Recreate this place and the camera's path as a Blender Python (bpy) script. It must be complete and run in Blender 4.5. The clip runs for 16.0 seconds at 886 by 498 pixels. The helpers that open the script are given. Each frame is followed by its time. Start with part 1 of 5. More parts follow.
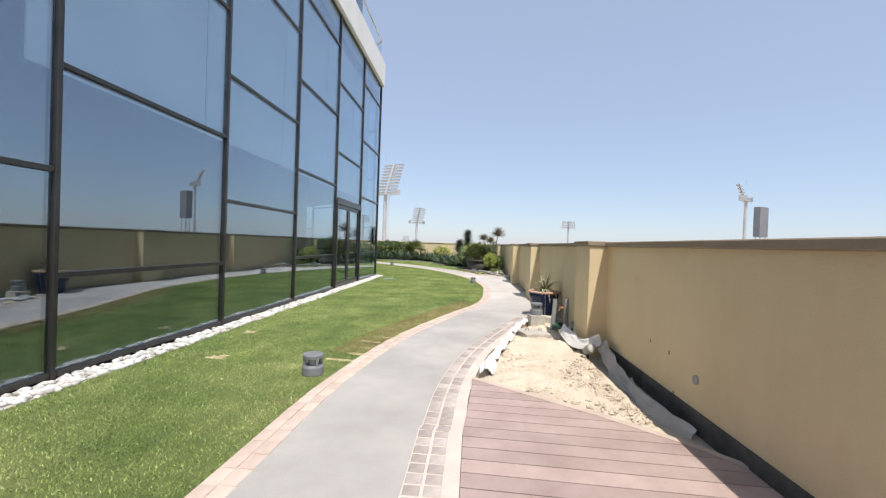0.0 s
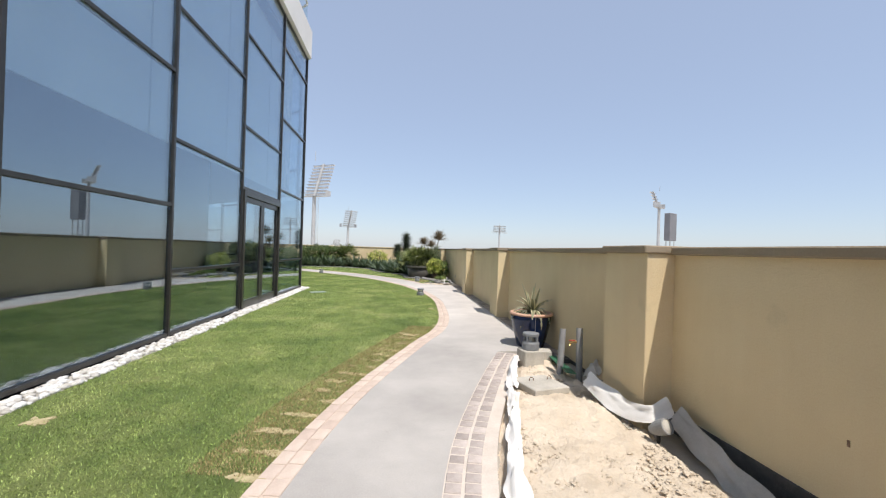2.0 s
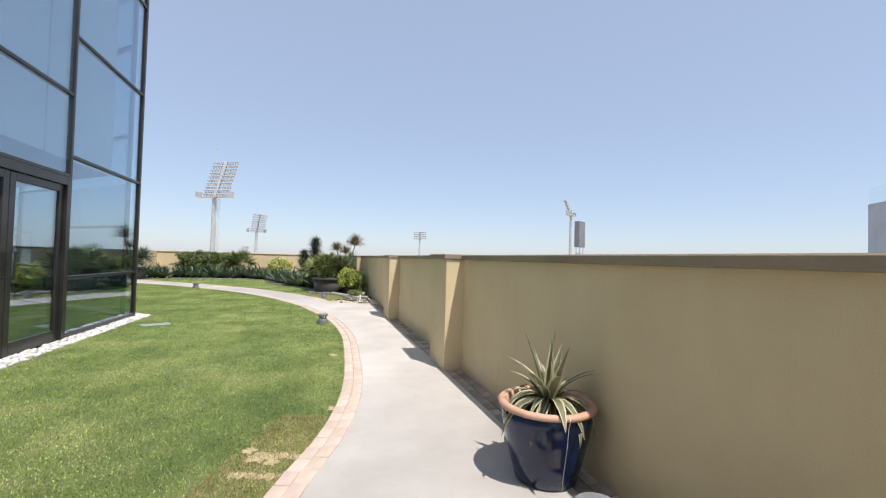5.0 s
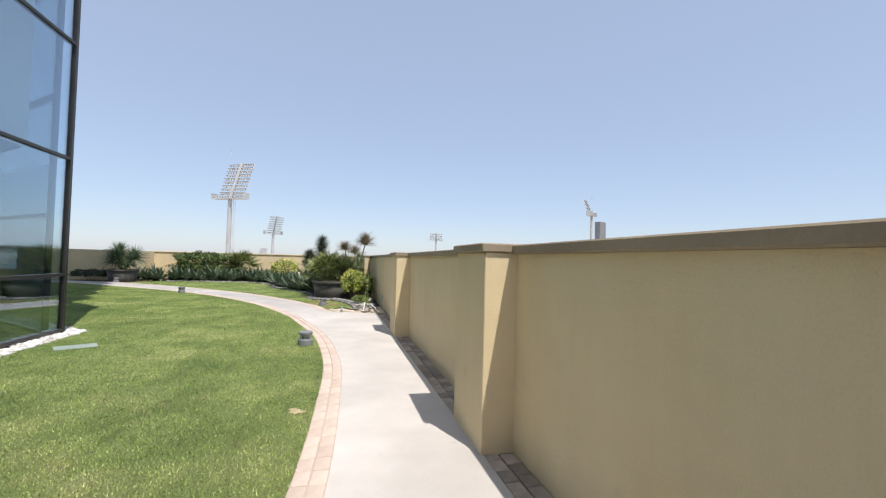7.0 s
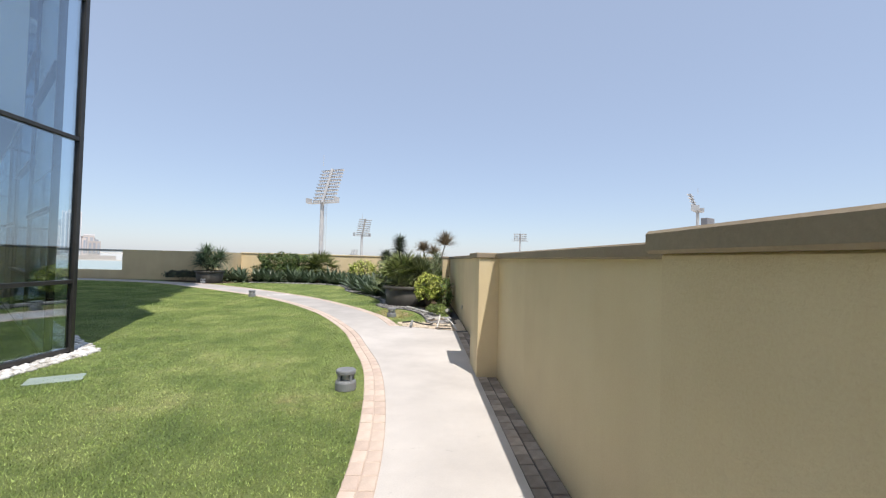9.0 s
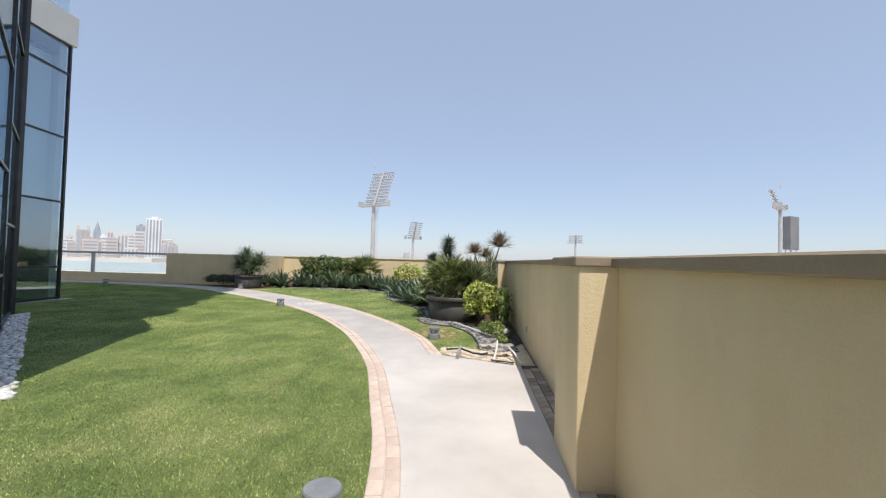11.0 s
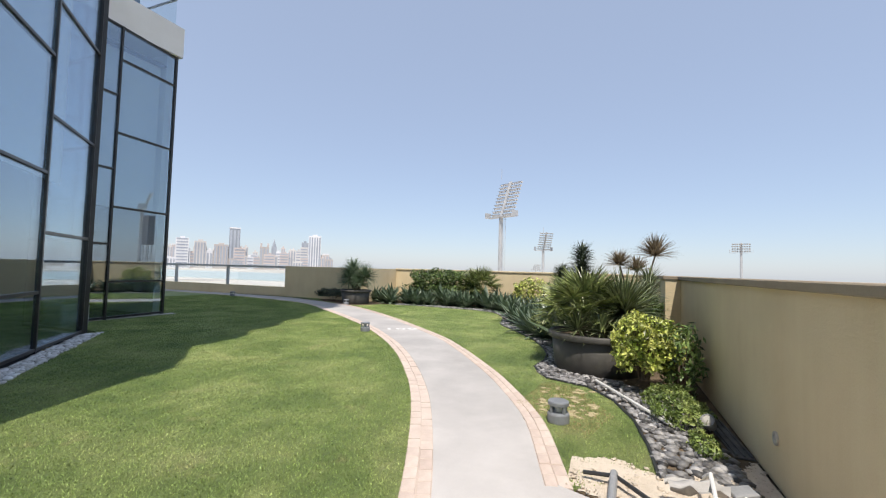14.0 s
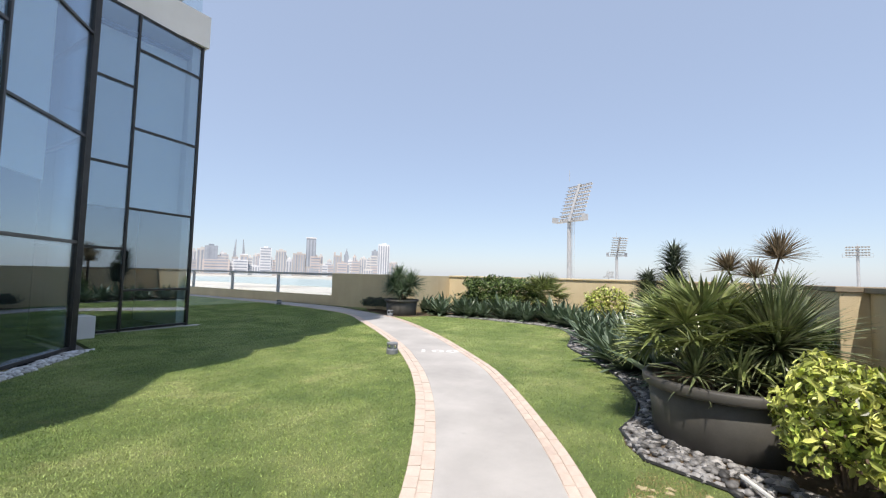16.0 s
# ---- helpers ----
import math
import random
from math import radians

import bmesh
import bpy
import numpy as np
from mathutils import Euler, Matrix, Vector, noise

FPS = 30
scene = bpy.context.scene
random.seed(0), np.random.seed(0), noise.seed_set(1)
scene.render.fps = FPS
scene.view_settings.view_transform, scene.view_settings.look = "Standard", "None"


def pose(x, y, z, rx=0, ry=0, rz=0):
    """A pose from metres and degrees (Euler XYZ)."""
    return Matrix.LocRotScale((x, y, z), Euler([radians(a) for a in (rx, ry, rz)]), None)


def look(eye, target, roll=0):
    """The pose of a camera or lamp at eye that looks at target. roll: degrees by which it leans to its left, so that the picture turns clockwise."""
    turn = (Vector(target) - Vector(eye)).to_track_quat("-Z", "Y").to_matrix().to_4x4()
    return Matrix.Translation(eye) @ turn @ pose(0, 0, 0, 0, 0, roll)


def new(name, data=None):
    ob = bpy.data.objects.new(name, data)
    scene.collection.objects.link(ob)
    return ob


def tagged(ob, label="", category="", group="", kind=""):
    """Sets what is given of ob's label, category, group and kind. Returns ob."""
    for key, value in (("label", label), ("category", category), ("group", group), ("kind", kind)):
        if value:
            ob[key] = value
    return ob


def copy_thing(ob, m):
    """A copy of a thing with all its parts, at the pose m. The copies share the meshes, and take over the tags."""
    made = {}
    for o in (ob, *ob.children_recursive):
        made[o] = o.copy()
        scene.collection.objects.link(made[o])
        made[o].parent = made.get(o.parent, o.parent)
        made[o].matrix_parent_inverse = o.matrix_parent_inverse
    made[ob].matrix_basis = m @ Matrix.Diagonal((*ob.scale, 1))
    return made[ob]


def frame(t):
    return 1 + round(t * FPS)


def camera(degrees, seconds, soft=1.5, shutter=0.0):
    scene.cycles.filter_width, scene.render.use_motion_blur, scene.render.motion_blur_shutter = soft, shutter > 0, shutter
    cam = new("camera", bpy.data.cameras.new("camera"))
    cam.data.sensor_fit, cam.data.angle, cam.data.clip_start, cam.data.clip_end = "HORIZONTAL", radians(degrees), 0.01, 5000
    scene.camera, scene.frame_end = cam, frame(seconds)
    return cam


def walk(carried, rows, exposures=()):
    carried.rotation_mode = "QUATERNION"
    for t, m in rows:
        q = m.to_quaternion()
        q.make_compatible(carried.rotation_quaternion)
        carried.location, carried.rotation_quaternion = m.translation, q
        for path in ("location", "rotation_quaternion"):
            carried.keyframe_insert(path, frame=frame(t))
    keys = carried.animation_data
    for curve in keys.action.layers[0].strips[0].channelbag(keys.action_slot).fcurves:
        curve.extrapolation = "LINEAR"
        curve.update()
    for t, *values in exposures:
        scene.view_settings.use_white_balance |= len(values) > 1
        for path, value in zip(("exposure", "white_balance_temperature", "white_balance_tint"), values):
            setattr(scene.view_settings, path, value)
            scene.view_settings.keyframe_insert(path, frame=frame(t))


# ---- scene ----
cam = camera(93.3, 16.0, soft=1.2)
METRES, EYE, TILT, LEAN, TURN = 17.2, 1.265, -0.05, 0.0, 3.7
ROWS = [
    (0.0, 0.0, 0.0, 0.0, 0.02, -0.63, -2.05),
    (0.5, -0.0058, 0.0333, 0.001, -1.49, -0.49, -2.04),
    (1.0, -0.0127, 0.0652, 0.0011, -3.62, -0.28, -1.98),
    (1.5, -0.0149, 0.0973, 0.0009, -6.25, -0.03, -1.86),
    (2.0, -0.0147, 0.1304, 0.001, -9.2, 0.22, -1.82),
    (2.5, -0.0136, 0.1619, 0.0005, -12.2, 0.41, -1.75),
    (3.0, -0.0085, 0.1947, -0.0, -14.94, 0.6, -1.66),
    (3.5, -0.0017, 0.2273, 0.001, -17.06, 0.79, -1.59),
    (4.0, 0.0058, 0.2602, 0.0003, -18.47, 0.99, -1.51),
    (4.5, 0.0144, 0.2923, 0.0016, -19.41, 1.2, -1.48),
    (5.0, 0.0232, 0.3236, 0.0026, -20.15, 1.44, -1.54),
    (7.5, 0.0681, 0.4763, -0.0012, -15.84, 1.69, -1.44),
    (8.0, 0.0755, 0.5067, -0.0003, -12.47, 1.58, -1.44),
    (8.5, 0.083, 0.5377, -0.0002, -9.21, 1.49, -1.4),
    (9.0, 0.0862, 0.5699, 0.0013, -6.56, 1.45, -1.48),
    (11.5, 0.0964, 0.7196, 0.0036, 2.47, 1.78, -1.43),
    (12.0, 0.0971, 0.7491, 0.0033, 4.99, 1.94, -1.41),
    (12.5, 0.0986, 0.7791, 0.0043, 7.94, 2.12, -1.38),
    (13.0, 0.0987, 0.8085, 0.0054, 11.26, 2.35, -1.4),
    (13.5, 0.0975, 0.8377, 0.006, 14.77, 2.63, -1.45),
    (14.0, 0.0947, 0.8668, 0.007, 18.14, 2.86, -1.5),
    (14.5, 0.0895, 0.8953, 0.0067, 21.08, 3.08, -1.47),
    (15.0, 0.0857, 0.9247, 0.0062, 23.47, 3.26, -1.42),
    (15.5, 0.0811, 0.9544, 0.0067, 25.39, 3.43, -1.42),
    (16.0, 0.0773, 0.9838, 0.0073, 27.18, 3.63, -1.43),
]
walk(cam, [(t, pose(0, 0, EYE, TILT, LEAN, TURN) @ pose(METRES * x, METRES * y, METRES * z, 90 + pitch, roll, yaw)) for t, x, y, z, yaw, pitch, roll in ROWS],
     [(0.0, 0.26, 6600, 11.5), (2.0, 0.2, 6600, 11.5), (3.5, 0.16, 6600, 11.5), (5.0, 0.26, 6600, 11.5), (9.0, 0.24, 6600, 11.5), (12.5, 0.15, 6600, 11.5), (14.0, 0.22, 6600, 11.5), (16.0, 0.32, 6600, 11.5)])

# ---- world and sun ----
SUN_FROM = Vector((0.165, -0.45, 1.0)).normalized()
world = bpy.data.worlds.new("world")
scene.world = world
world.use_nodes = True
wn = world.node_tree
sky = wn.nodes.new("ShaderNodeTexSky")
sky.sky_type = "NISHITA"
sky.sun_disc = False
sky.sun_elevation = math.asin(SUN_FROM.z)
sky.sun_rotation = math.atan2(SUN_FROM.x, SUN_FROM.y)
sky.altitude, sky.air_density, sky.dust_density, sky.ozone_density = 10, 1.0, 0.5, 2.5
veil = wn.nodes.new("ShaderNodeMix")  # even desert haze over the whole sky
veil.data_type = "RGBA"
veil.inputs[0].default_value = 0.6
veil.inputs[7].default_value = (2.85, 3.4, 4.45, 1)
wn.links.new(sky.outputs[0], veil.inputs[6])
wn.links.new(veil.outputs[2], wn.nodes["Background"].inputs[0])
wn.nodes["Background"].inputs[1].default_value = 0.15
sun = new("sun", bpy.data.lights.new("sun", "SUN"))
sun.data.energy, sun.data.angle, sun.data.color = 4.15, radians(0.55), (1.0, 0.95, 0.88)
sun.matrix_world = look(SUN_FROM * 60, (0, 0, 0))


# ---- materials ----
def nodes(name):
    m = bpy.data.materials.new(name)
    m.use_nodes = True
    nt = m.node_tree
    return m, nt, nt.nodes["Principled BSDF"]


def ramp(nt, fac, stops):
    r = nt.nodes.new("ShaderNodeValToRGB")
    el = r.color_ramp.elements
    while len(el) < len(stops):
        el.new(0.5)
    for e, (p, c) in zip(el, stops):
        e.position, e.color = p, (*c, 1)
    nt.links.new(fac, r.inputs[0])
    return r.outputs[0]


def noise_tex(nt, scale, detail=4.0, rough=0.6, stretch=(1, 1, 1), coords="Object"):
    tc = nt.nodes.new("ShaderNodeTexCoord")
    mp = nt.nodes.new("ShaderNodeMapping")
    mp.inputs["Scale"].default_value = stretch
    n = nt.nodes.new("ShaderNodeTexNoise")
    n.inputs["Scale"].default_value, n.inputs["Detail"].default_value, n.inputs["Roughness"].default_value = scale, detail, rough
    nt.links.new(tc.outputs[coords], mp.inputs[0])
    nt.links.new(mp.outputs[0], n.inputs["Vector"])
    return n.outputs["Fac"]


def mixed(nt, a, b, fac, kind="MIX"):
    x = nt.nodes.new("ShaderNodeMix")
    x.data_type, x.blend_type = "RGBA", kind
    for sock, v in ((x.inputs[6], a), (x.inputs[7], b), (x.inputs[0], fac)):
        if isinstance(v, (int, float)):
            sock.default_value = v
        elif isinstance(v, tuple):
            sock.default_value = (*v, 1)
        else:
            nt.links.new(v, sock)
    return x.outputs[2]


def bump(nt, bsdf, height, strength, dist=0.01):
    b = nt.nodes.new("ShaderNodeBump")
    b.inputs["Strength"].default_value, b.inputs["Distance"].default_value = strength, dist
    nt.links.new(height, b.inputs["Height"])
    nt.links.new(b.outputs[0], bsdf.inputs["Normal"])


def surface(name, stops, scale=4.0, fine=60.0, rough=0.8, relief=0.3, dist=0.01, metal=0.0, spec=0.4, vary=0.0, island=0.0, coords="Object", fine_amount=0.25):
    """Large stains by a ramp, a fine grain over them, relief, and a shade of its own for each piece."""
    m, nt, b = nodes(name)
    col = ramp(nt, noise_tex(nt, scale, 5, 0.6, coords=coords), stops)
    grain = noise_tex(nt, fine, 6, 0.7, coords=coords)
    col = mixed(nt, col, ramp(nt, grain, [(0.3, (0.35, 0.35, 0.35)), (0.7, (0.65, 0.65, 0.65))]), fine_amount, "OVERLAY")
    for amount, node, out in ((vary, "ShaderNodeObjectInfo", "Random"), (island, "ShaderNodeNewGeometry", "Random Per Island")):
        if amount:
            i = nt.nodes.new(node)
            col = mixed(nt, col, ramp(nt, i.outputs[out], [(0.0, (0.5 - amount,) * 3), (1.0, (0.5 + amount,) * 3)]), 1.0, "OVERLAY")
    nt.links.new(col, b.inputs["Base Color"])
    b.inputs["Roughness"].default_value, b.inputs["Metallic"].default_value = rough, metal
    b.inputs["Specular IOR Level"].default_value = spec
    if relief:
        bump(nt, b, grain, relief, dist)
    return m


def render_coat():
    m, nt, b = nodes("stucco")
    col = ramp(nt, noise_tex(nt, 0.9, 5, 0.6), [(0.3, (0.655, 0.535, 0.335)), (0.55, (0.715, 0.59, 0.375)), (0.8, (0.76, 0.635, 0.41))])
    streak = noise_tex(nt, 2.2, 6, 0.65, (1, 1, 0.1))
    col = mixed(nt, col, ramp(nt, streak, [(0.3, (0.43, 0.43, 0.43)), (0.65, (0.55, 0.55, 0.55))]), 0.45, "OVERLAY")
    spot = ramp(nt, noise_tex(nt, 3.1, 3, 0.5), [(0.70, (0, 0, 0)), (0.78, (0.15, 0.15, 0.15))])
    col = mixed(nt, col, (0.36, 0.30, 0.20), spot)
    grain = noise_tex(nt, 120, 6, 0.75)
    col = mixed(nt, col, ramp(nt, grain, [(0.3, (0.36, 0.36, 0.36)), (0.7, (0.64, 0.64, 0.64))]), 0.3, "OVERLAY")
    nt.links.new(col, b.inputs["Base Color"])
    b.inputs["Roughness"].default_value, b.inputs["Specular IOR Level"].default_value = 0.92, 0.2
    trowel = noise_tex(nt, 34, 3, 0.55, (1, 1, 1.5))
    bump(nt, b, mixed(nt, grain, trowel, 0.5), 0.5, 0.012)
    return m


STUCCO = render_coat()
COPING = surface("coping_paint", [(0.3, (0.26, 0.21, 0.15)), (0.7, (0.34, 0.28, 0.20))], 1.4, 70, 0.8, 0.3, 0.005, spec=0.2)
BITUMEN = surface("bitumen_skirt", [(0.3, (0.05, 0.05, 0.05)), (0.7, (0.12, 0.115, 0.11))], 5, 60, 0.9, 0.4)


def path_concrete():
    """Grey concrete, blotched by age, with a paler pour in the middle stretch of the path."""
    m, nt, b = nodes("path_concrete")
    blot = noise_tex(nt, 0.75, 6, 0.62)
    grey = ramp(nt, blot, [(0.3, (0.33, 0.313, 0.296)), (0.5, (0.41, 0.389, 0.367)), (0.7, (0.50, 0.474, 0.445))])
    pale = ramp(nt, blot, [(0.3, (0.44, 0.413, 0.39)), (0.5, (0.53, 0.498, 0.468)), (0.7, (0.62, 0.584, 0.548))])
    tc = nt.nodes.new("ShaderNodeTexCoord")
    axes = nt.nodes.new("ShaderNodeSeparateXYZ")
    nt.links.new(tc.outputs["Object"], axes.inputs[0])
    wobble = nt.nodes.new("ShaderNodeMath")
    wobble.operation = "MULTIPLY_ADD"
    wobble.inputs[1].default_value = 2.4
    nt.links.new(noise_tex(nt, 0.6, 4, 0.6), wobble.inputs[0])
    nt.links.new(axes.outputs["Y"], wobble.inputs[2])
    span = nt.nodes.new("ShaderNodeMapRange")
    span.inputs["From Min"].default_value, span.inputs["From Max"].default_value = 0.0, 30.0
    nt.links.new(wobble.outputs[0], span.inputs["Value"])
    pour = ramp(nt, span.outputs[0], [(0.30, (0, 0, 0)), (0.40, (1, 1, 1)), (0.60, (1, 1, 1)), (0.70, (0.15, 0.15, 0.15))])
    col = mixed(nt, grey, pale, pour)
    drip = ramp(nt, noise_tex(nt, 9, 4, 0.6), [(0.66, (0, 0, 0)), (0.72, (0.35, 0.35, 0.35))])
    col = mixed(nt, col, (0.33, 0.31, 0.29), drip)
    grain = noise_tex(nt, 110, 6, 0.7)
    col = mixed(nt, col, ramp(nt, grain, [(0.3, (0.36, 0.36, 0.36)), (0.7, (0.64, 0.64, 0.64))]), 0.3, "OVERLAY")
    nt.links.new(col, b.inputs["Base Color"])
    b.inputs["Roughness"].default_value, b.inputs["Specular IOR Level"].default_value = 0.85, 0.25
    bump(nt, b, grain, 0.25, 0.004)
    return m


CONCRETE = path_concrete()
MORTAR = surface("pale_mortar", [(0.3, (0.53, 0.465, 0.405)), (0.7, (0.64, 0.575, 0.51))], 5, 80, 0.9, 0.3, 0.004, spec=0.2)
WORN_WHITE = surface("worn_white_paint", [(0.35, (0.52, 0.50, 0.47)), (0.6, (0.74, 0.73, 0.71))], 14, 90, 0.9, 0.2, 0.002, spec=0.2)
KERB = surface("pink_mortar", [(0.3, (0.46, 0.37, 0.31)), (0.7, (0.58, 0.48, 0.41))], 3, 80, 0.9, 0.3, 0.004, spec=0.2)
BRICK_PINK = surface("pink_block", [(0.3, (0.50, 0.40, 0.335)), (0.7, (0.62, 0.515, 0.44))], 5, 90, 0.9, 0.4, 0.005, spec=0.2, vary=0.05)
BRICK_GREY = surface("grey_block", [(0.3, (0.29, 0.245, 0.21)), (0.7, (0.46, 0.40, 0.35))], 6, 90, 0.9, 0.4, 0.005, spec=0.2, vary=0.16)
COBBLE = surface("worn_cobble", [(0.3, (0.34, 0.295, 0.27)), (0.6, (0.46, 0.405, 0.375)), (0.8, (0.57, 0.51, 0.47))], 7, 90, 0.9, 0.4, 0.005, spec=0.2, vary=0.10)
DECK = surface("deck_board", [(0.3, (0.35, 0.262, 0.235)), (0.7, (0.465, 0.36, 0.325))], 3, 120, 0.7, 0.3, 0.003, spec=0.3, vary=0.05)
SAND = surface("sand", [(0.25, (0.51, 0.42, 0.32)), (0.5, (0.66, 0.565, 0.45)), (0.8, (0.76, 0.67, 0.55))], 2.2, 45, 0.95, 0.8, 0.02, spec=0.1)
SOIL = surface("soil", [(0.3, (0.10, 0.075, 0.05)), (0.7, (0.2, 0.15, 0.1))], 4, 50, 0.95, 0.8, 0.02, spec=0.1)
FABRIC = surface("white_fabric", [(0.3, (0.72, 0.70, 0.67)), (0.7, (0.84, 0.83, 0.81))], 4, 160, 0.9, 0.3, 0.004, spec=0.2)
FABRIC_GREY = surface("grey_fabric", [(0.3, (0.36, 0.345, 0.32)), (0.7, (0.52, 0.50, 0.47))], 4, 160, 0.9, 0.3, 0.004, spec=0.2)
CAST = surface("cast_concrete", [(0.3, (0.38, 0.355, 0.31)), (0.7, (0.54, 0.51, 0.455))], 5, 80, 0.9, 0.4, 0.004, spec=0.2)
HATCH = surface("hatch_paint", [(0.3, (0.24, 0.30, 0.27)), (0.7, (0.32, 0.38, 0.34))], 6, 60, 0.6, 0.1, 0.002)
PVC = surface("grey_pipe", [(0.3, (0.22, 0.225, 0.225)), (0.7, (0.32, 0.32, 0.32))], 6, 60, 0.5, 0.1, 0.002)
WHITE_PVC = surface("white_pipe", [(0.3, (0.62, 0.6, 0.56)), (0.7, (0.75, 0.74, 0.7))], 6, 60, 0.5, 0.1, 0.002)
BLACK_PLASTIC = surface("black_plastic", [(0.3, (0.018, 0.018, 0.018)), (0.7, (0.04, 0.04, 0.04))], 6, 60, 0.5, 0.1, 0.002)
BRASS = surface("brass", [(0.3, (0.55, 0.36, 0.14)), (0.7, (0.7, 0.5, 0.22))], 20, 80, 0.35, 0.1, 0.002, metal=1.0)
RED_PAINT = surface("red_paint", [(0.3, (0.4, 0.05, 0.03)), (0.7, (0.5, 0.08, 0.05))], 20, 80, 0.5, 0.1)
GREEN_TRIM = surface("green_board", [(0.3, (0.02, 0.10, 0.055)), (0.7, (0.04, 0.16, 0.09))], 8, 80, 0.6, 0.2, 0.003)
RUST = surface("rusty_steel", [(0.3, (0.14, 0.09, 0.06)), (0.7, (0.28, 0.18, 0.12))], 20, 80, 0.8, 0.3, 0.002)
LAMP_GREY = surface("lamp_grey", [(0.3, (0.17, 0.18, 0.19)), (0.7, (0.25, 0.26, 0.27))], 8, 90, 0.55, 0.1, 0.002)
ALU = surface("bronze_aluminium", [(0.3, (0.032, 0.030, 0.028)), (0.7, (0.055, 0.052, 0.048))], 3, 120, 0.3, 0.05, 0.001, metal=0.3, spec=0.5)
WHITE_PANEL = surface("white_panel", [(0.3, (0.70, 0.68, 0.64)), (0.7, (0.78, 0.765, 0.73))], 1.0, 60, 0.6, 0.1, 0.002)
TOWER_GLASS = surface("tower_cladding", [(0.3, (0.10, 0.16, 0.26)), (0.7, (0.14, 0.21, 0.32))], 0.4, 8, 0.25, 0.0)
# near-black: the dimness of the rooms behind the panes is put into the colour
INTERIOR = surface("dark_interior", [(0.3, (0.030, 0.031, 0.033)), (0.7, (0.045, 0.046, 0.048))], 1, 40, 0.9, 0.1)
BLIND = surface("pale_blind", [(0.3, (0.70, 0.71, 0.71)), (0.7, (0.78, 0.79, 0.79))], 1, 60, 0.9, 0.1)
PEBBLE = surface("white_pebble", [(0.3, (0.50, 0.48, 0.45)), (0.7, (0.68, 0.665, 0.63))], 9, 60, 0.7, 0.3, 0.003, island=0.2)
STONE = surface("grey_river_stone", [(0.3, (0.12, 0.115, 0.11)), (0.7, (0.30, 0.29, 0.28))], 9, 60, 0.5, 0.2, 0.003, island=0.4)
BLUE_GLAZE = surface("blue_glaze", [(0.3, (0.008, 0.014, 0.04)), (0.6, (0.014, 0.028, 0.085)), (0.8, (0.04, 0.07, 0.14))], 3.5, 40, 0.12, 0.05, 0.002, spec=0.6)
TERRACOTTA = surface("terracotta", [(0.3, (0.50, 0.29, 0.20)), (0.7, (0.66, 0.42, 0.31))], 8, 70, 0.7, 0.2, 0.003)
BOWL = surface("dark_bowl", [(0.3, (0.055, 0.05, 0.045)), (0.55, (0.085, 0.08, 0.07)), (0.8, (0.13, 0.12, 0.105))], 1.8, 70, 0.6, 0.25, 0.004)
GALV = surface("galvanised_steel", [(0.3, (0.40, 0.40, 0.40)), (0.7, (0.52, 0.52, 0.51))], 1, 20, 0.6, 0.0, metal=0.2)
FAR_GREY = surface("billboard_grey", [(0.3, (0.17, 0.17, 0.178)), (0.7, (0.21, 0.21, 0.22))], 0.3, 6, 0.7, 0.0)
ROOF_TILE_GROUND = surface("terrace_slab", [(0.3, (0.32, 0.29, 0.25)), (0.7, (0.42, 0.385, 0.33))], 1, 60, 0.9, 0.3)


def leaf_material(name, dark, mid, light, rough=0.45, island=0.2):
    m, nt, b = nodes(name)
    col = ramp(nt, noise_tex(nt, 6, 3), [(0.3, dark), (0.5, mid), (0.75, light)])
    i = nt.nodes.new("ShaderNodeNewGeometry")
    col = mixed(nt, col, ramp(nt, i.outputs["Random Per Island"], [(0.0, (0.5 - island,) * 3), (1.0, (0.5 + island,) * 3)]), 1.0, "OVERLAY")
    o = nt.nodes.new("ShaderNodeObjectInfo")
    col = mixed(nt, col, ramp(nt, o.outputs["Random"], [(0.0, (0.42,) * 3), (1.0, (0.58,) * 3)]), 1.0, "OVERLAY")
    nt.links.new(col, b.inputs["Base Color"])
    b.inputs["Roughness"].default_value = rough
    b.inputs["Specular IOR Level"].default_value = 0.5
    t = nt.nodes.new("ShaderNodeBsdfTranslucent")
    nt.links.new(col, t.inputs[0])
    mx = nt.nodes.new("ShaderNodeMixShader")
    mx.inputs[0].default_value = 0.14
    nt.links.new(b.outputs[0], mx.inputs[1])
    nt.links.new(t.outputs[0], mx.inputs[2])
    nt.links.new(mx.outputs[0], nt.nodes["Material Output"].inputs[0])
    return m


AGAVE = leaf_material("agave_leaf", (0.075, 0.115, 0.065), (0.14, 0.195, 0.115), (0.29, 0.36, 0.24), 0.34, island=0.28)
PALM = leaf_material("palm_leaf", (0.075, 0.10, 0.03), (0.165, 0.20, 0.062), (0.36, 0.38, 0.15), 0.36, island=0.28)
YUCCA_LEAF = leaf_material("yucca_leaf", (0.07, 0.092, 0.038), (0.155, 0.182, 0.082), (0.35, 0.365, 0.205), 0.33, island=0.3)
PALM_DRY = leaf_material("dry_palm_leaf", (0.16, 0.12, 0.07), (0.24, 0.19, 0.12), (0.33, 0.27, 0.18), 0.7)
DRACAENA = leaf_material("dark_strap_leaf", (0.045, 0.06, 0.04), (0.08, 0.10, 0.065), (0.17, 0.19, 0.13), 0.5)
VARIEGATED = leaf_material("striped_leaf", (0.085, 0.092, 0.048), (0.155, 0.162, 0.09), (0.28, 0.275, 0.17), 0.5)
